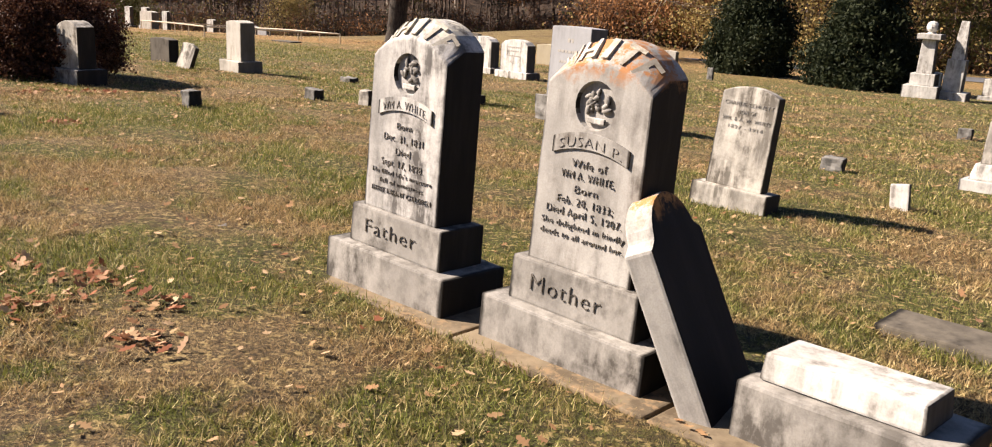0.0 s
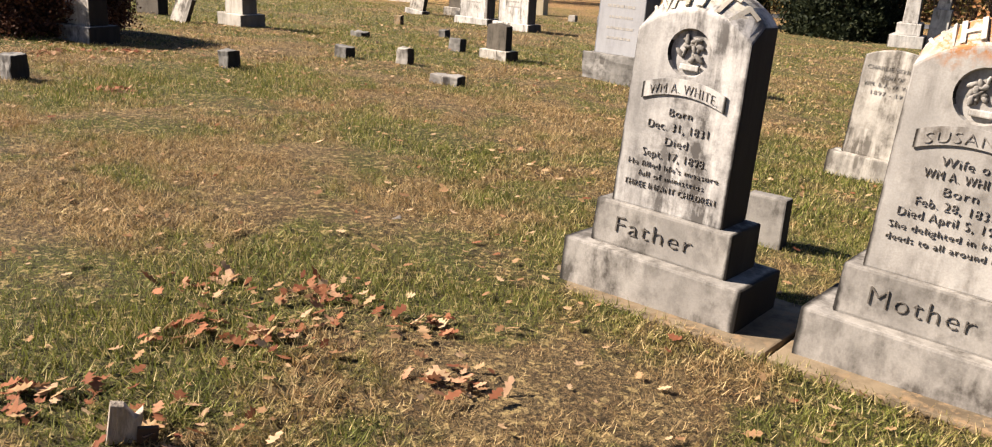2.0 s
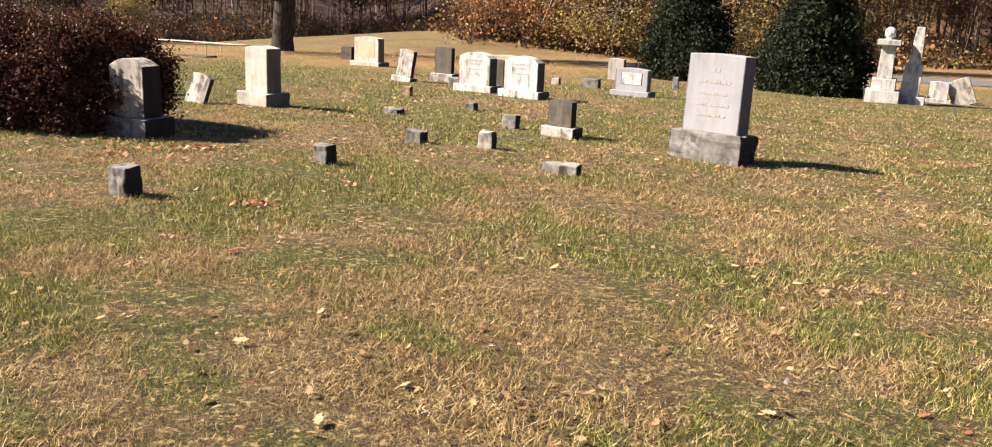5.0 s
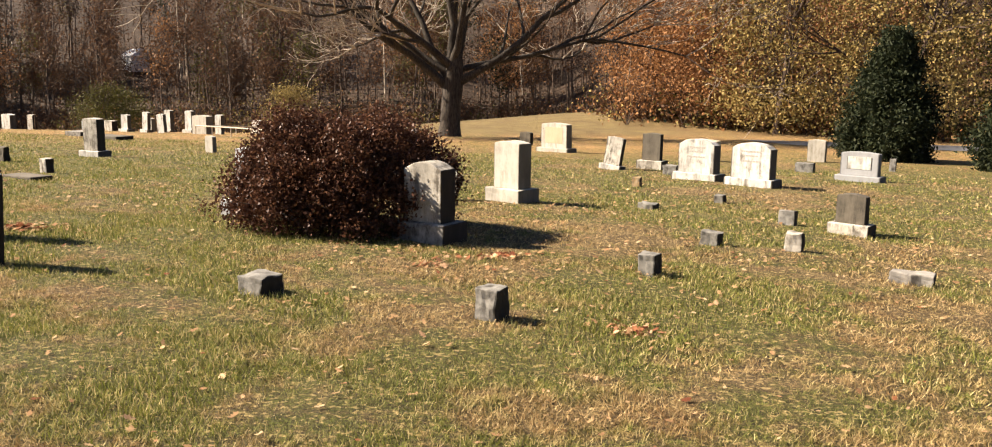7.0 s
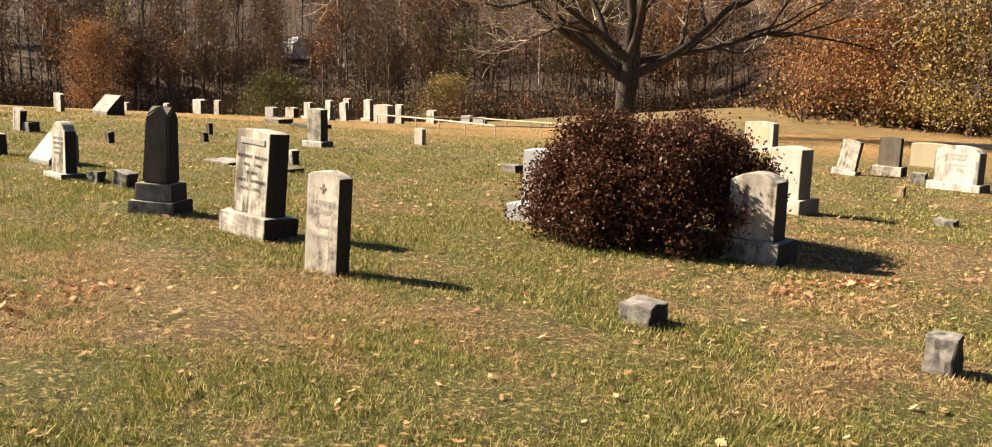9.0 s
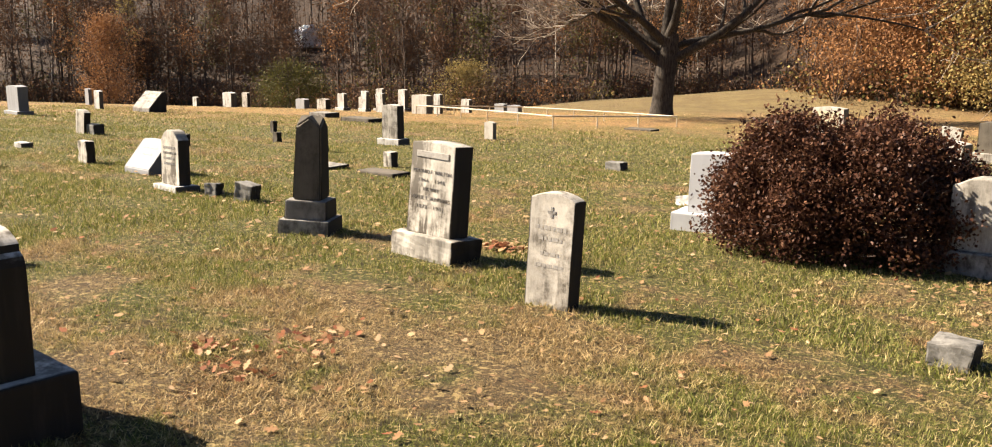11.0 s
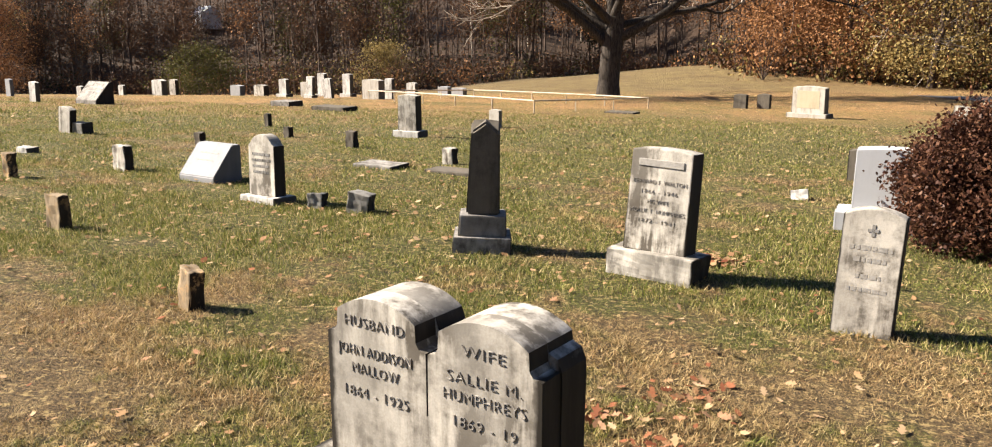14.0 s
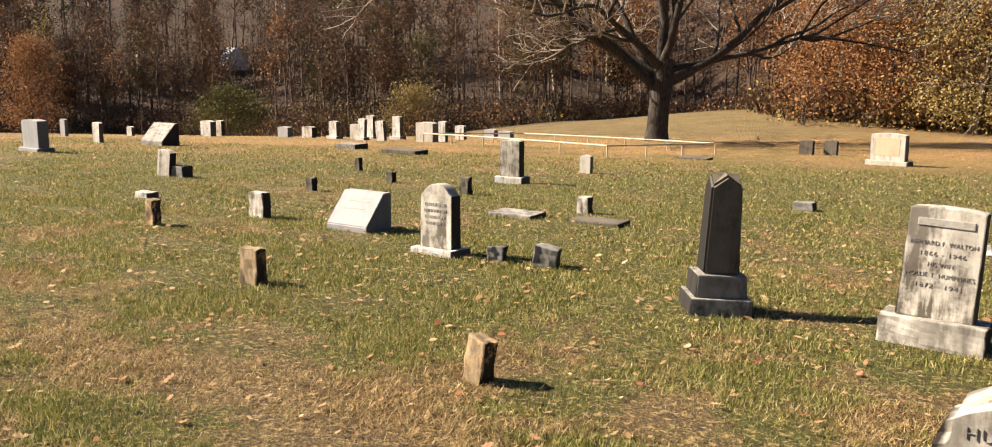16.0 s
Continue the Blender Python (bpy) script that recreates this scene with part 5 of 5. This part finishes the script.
# ---- turf and fallen leaves ----
def grass():
    nr = np.random.default_rng(7)
    gv = np.vectorize(ground)
    V = []
    # bands that lie ever farther ahead of the line walked
    for x0, x1, v0, v1, dens, h, w in ((-19, 5, 1.25, 6, 4600, 0.040, 0.0058), (-20, 6, 6, 10, 2100, 0.042, 0.0085), (-22, 8, 10, 16, 650, 0.044, 0.013), (-28, 12, 16, 26, 120, 0.05, 0.024)):
        n = int((x1 - x0) * (v1 - v0) * dens)
        x, ahead = nr.uniform(x0, x1, n), nr.uniform(v0, v1, n)
        y = ahead - 0.437 * x
        ok = (x > -20 - 0.35 * ahead) & (x < 3 + 0.45 * ahead)
        x, y = x[ok], y[ok]
        n = len(x)
        tuft = np.sin(x * 5.3 + 2 * np.sin(y * 3.1)) * np.sin(y * 6.1 + 1.5 * np.sin(x * 4.3)) * 0.5 + 0.5
        z = gv(x, y)
        green = lush(x, y)
        hh = h * nr.uniform(0.35, 1.15, n) * (0.35 + 0.5 * tuft + 0.45 * green)
        a = nr.uniform(0, 6.283, n)
        lean = h * nr.uniform(0.2, 1.25, n) * (1.2 - 0.5 * green)
        b = nr.uniform(0, 6.283, n)
        dx, dy = np.cos(a) * w / 2, np.sin(a) * w / 2
        p0 = np.stack([x - dx, y - dy, z - 0.006], -1)
        p1 = np.stack([x + dx, y + dy, z - 0.006], -1)
        p2 = np.stack([x + np.cos(b) * lean, y + np.sin(b) * lean, z + hh], -1)
        V.append(np.stack([p0, p1, p2], 1).reshape(-1, 3))
    # dry tufts that stand out of the lawn
    n = 2400
    cx, ca = np.repeat(nr.uniform(-18, 4, n), 34), np.repeat(nr.uniform(1.3, 8, n), 34)
    cy = ca - 0.437 * cx
    m = len(cx)
    x, y = cx + nr.normal(0, 0.022, m), cy + nr.normal(0, 0.022, m)
    z, a = gv(cx, cy), nr.uniform(0, 6.283, m)
    hh, out = nr.uniform(0.012, 0.05, m), nr.uniform(0.02, 0.07, m)
    px, py = -np.sin(a) * 0.0016, np.cos(a) * 0.0016
    V.append(np.stack([np.stack([x - px, y - py, z - 0.004], -1), np.stack([x + px, y + py, z - 0.004], -1), np.stack([x + np.cos(a) * out, y + np.sin(a) * out, z + hh], -1)], 1).reshape(-1, 3))
    v = np.concatenate(V)
    # none on the stained slab under the family stones
    c, s = math.cos(radians(-44)), math.sin(radians(-44))
    q = v.reshape(-1, 3, 3)[:, 0, :2] - np.array((-0.93, 4.50))
    u, w = q[:, 0] * c + q[:, 1] * s, -q[:, 0] * s + q[:, 1] * c
    keep = ~((u > 0.03) & (u < 3.15) & (w > 0.03) & (w < 0.6))
    v = v.reshape(-1, 3, 3)[keep].reshape(-1, 3)
    ob = new("grass", mesh_of("grass", v, np.arange(len(v)).reshape(-1, 3), [M_BLADE]))
    give_lush(ob.data, v)
    tagged(ob, "short mown grass, half straw and half green", "grass", kind="stuff")


grass()


def fallen_leaves():
    nr = np.random.default_rng(9)
    # drifts of large curled leaves, then looser scatter
    heaps = [(-2.53, 3.21), (-2.21, 3.71), (-1.79, 4.04), (-2.0, 3.68), (-1.40, 3.83), (-2.64, 3.10), (-2.25, 4.14), (-1.27, 3.35), (-1.9, 3.75), (-2.1, 3.04), (-1.82, 4.14),
             (-4.87, 11.08), (-4.0, 8.63), (-3.9, 8.55), (-5.3, 10.83), (-4.6, 11.21), (-5.27, 10.67), (-9.17, 11.9), (-9.3, 11.95), (-10.14, 8.86), (-10.54, 8.81), (-10.05, 9.13), (-10.3, 8.5)]
    spots = [(x, y, 0.10, 24) for x, y in heaps]
    big = sum(n for x, y, r, n in spots)
    spots += [(-9.2, 12.0, 0.17, 110), (-4.6, 10.9, 0.7, 120), (-5.6, 11.0, 0.5, 80), (-12.0, 13.9, 0.35, 60), (5.2, 8.2, 0.7, 200), (1.6, 9.0, 0.5, 90), (-9.6, 8.6, 0.6, 30), (-4.0, 15.0, 0.6, 80), (3.5, 11.0, 1.6, 160), (-0.5, 16.0, 2.0, 140), (5.5, 11.8, 1.0, 160)]
    c = [np.stack([nr.normal(x, s, n), nr.normal(y, s * 0.8, n)], -1) for x, y, s, n in spots]
    for x0, x1, y0, y1, n in ((-18, 4, 1.2, 10, 4200), (-20, 8, 10, 18, 5200), (-26, 14, 18, 30, 2600), (-24, 14, 30, 54, 3800), (4, 20, 18, 27, 1800)):
        c.append(np.stack([nr.uniform(x0, x1, n), nr.uniform(y0, y1, n)], -1))
    c = np.concatenate(c)
    full = [(-0.5, 0.0), (-0.28, 0.13), (-0.2, 0.30), (-0.05, 0.14), (0.1, 0.33), (0.2, 0.13), (0.36, 0.2), (0.5, 0.0)]
    V, F, hue = [], [], []
    for i, (x, y) in enumerate(c):
        lobes = full if y < 11 else full[0:1] + full[2:7:2] + full[7:]
        s = nr.choice((0.028, 0.038, 0.048, 0.062)) * nr.uniform(0.7, 1.15) * (1 + max(0.0, y - 8) * 0.011)
        tilt = 0.22
        if i < big:
            s, tilt = nr.uniform(0.035, 0.078), 0.38
        a, tx, ty, cup = nr.uniform(0, 6.283), nr.normal(0, tilt), nr.normal(0, tilt), nr.uniform(-0.2, 1.0)
        z = ground(x, y) + 0.012 * math.sin(x * 3.1 + 1.7 * math.sin(y * 1.3)) + 0.016 + nr.uniform(0, 0.020 if i < big else 0.012)
        ca, sa = math.cos(a), math.sin(a)
        b = len(V)
        for side in (1, -1):
            for lx, ly in lobes:
                u, w = lx * s, ly * s * side * (1 + 0.2 * nr.normal())
                V.append((x + ca * u - sa * w, y + sa * u + ca * w, z + tx * u + ty * w + cup * (w * w + 0.6 * u * u) / s))
        k = len(lobes)
        for j in range(k - 1):
            F.append((b + j, b + j + 1, b + k + j + 1, b + k + j))
            hue.append(0 if (i < big and i % 3) or (i % 9 == 0 and y < 12) else 1)
    ob = new("fallen_leaves", mesh_of("fallen_leaves", V, F, [M_FALLEN, M_TAN], hue))
    tagged(ob, "dry brown and orange oak leaves scattered on the lawn", "leaves", kind="stuff")


fallen_leaves()
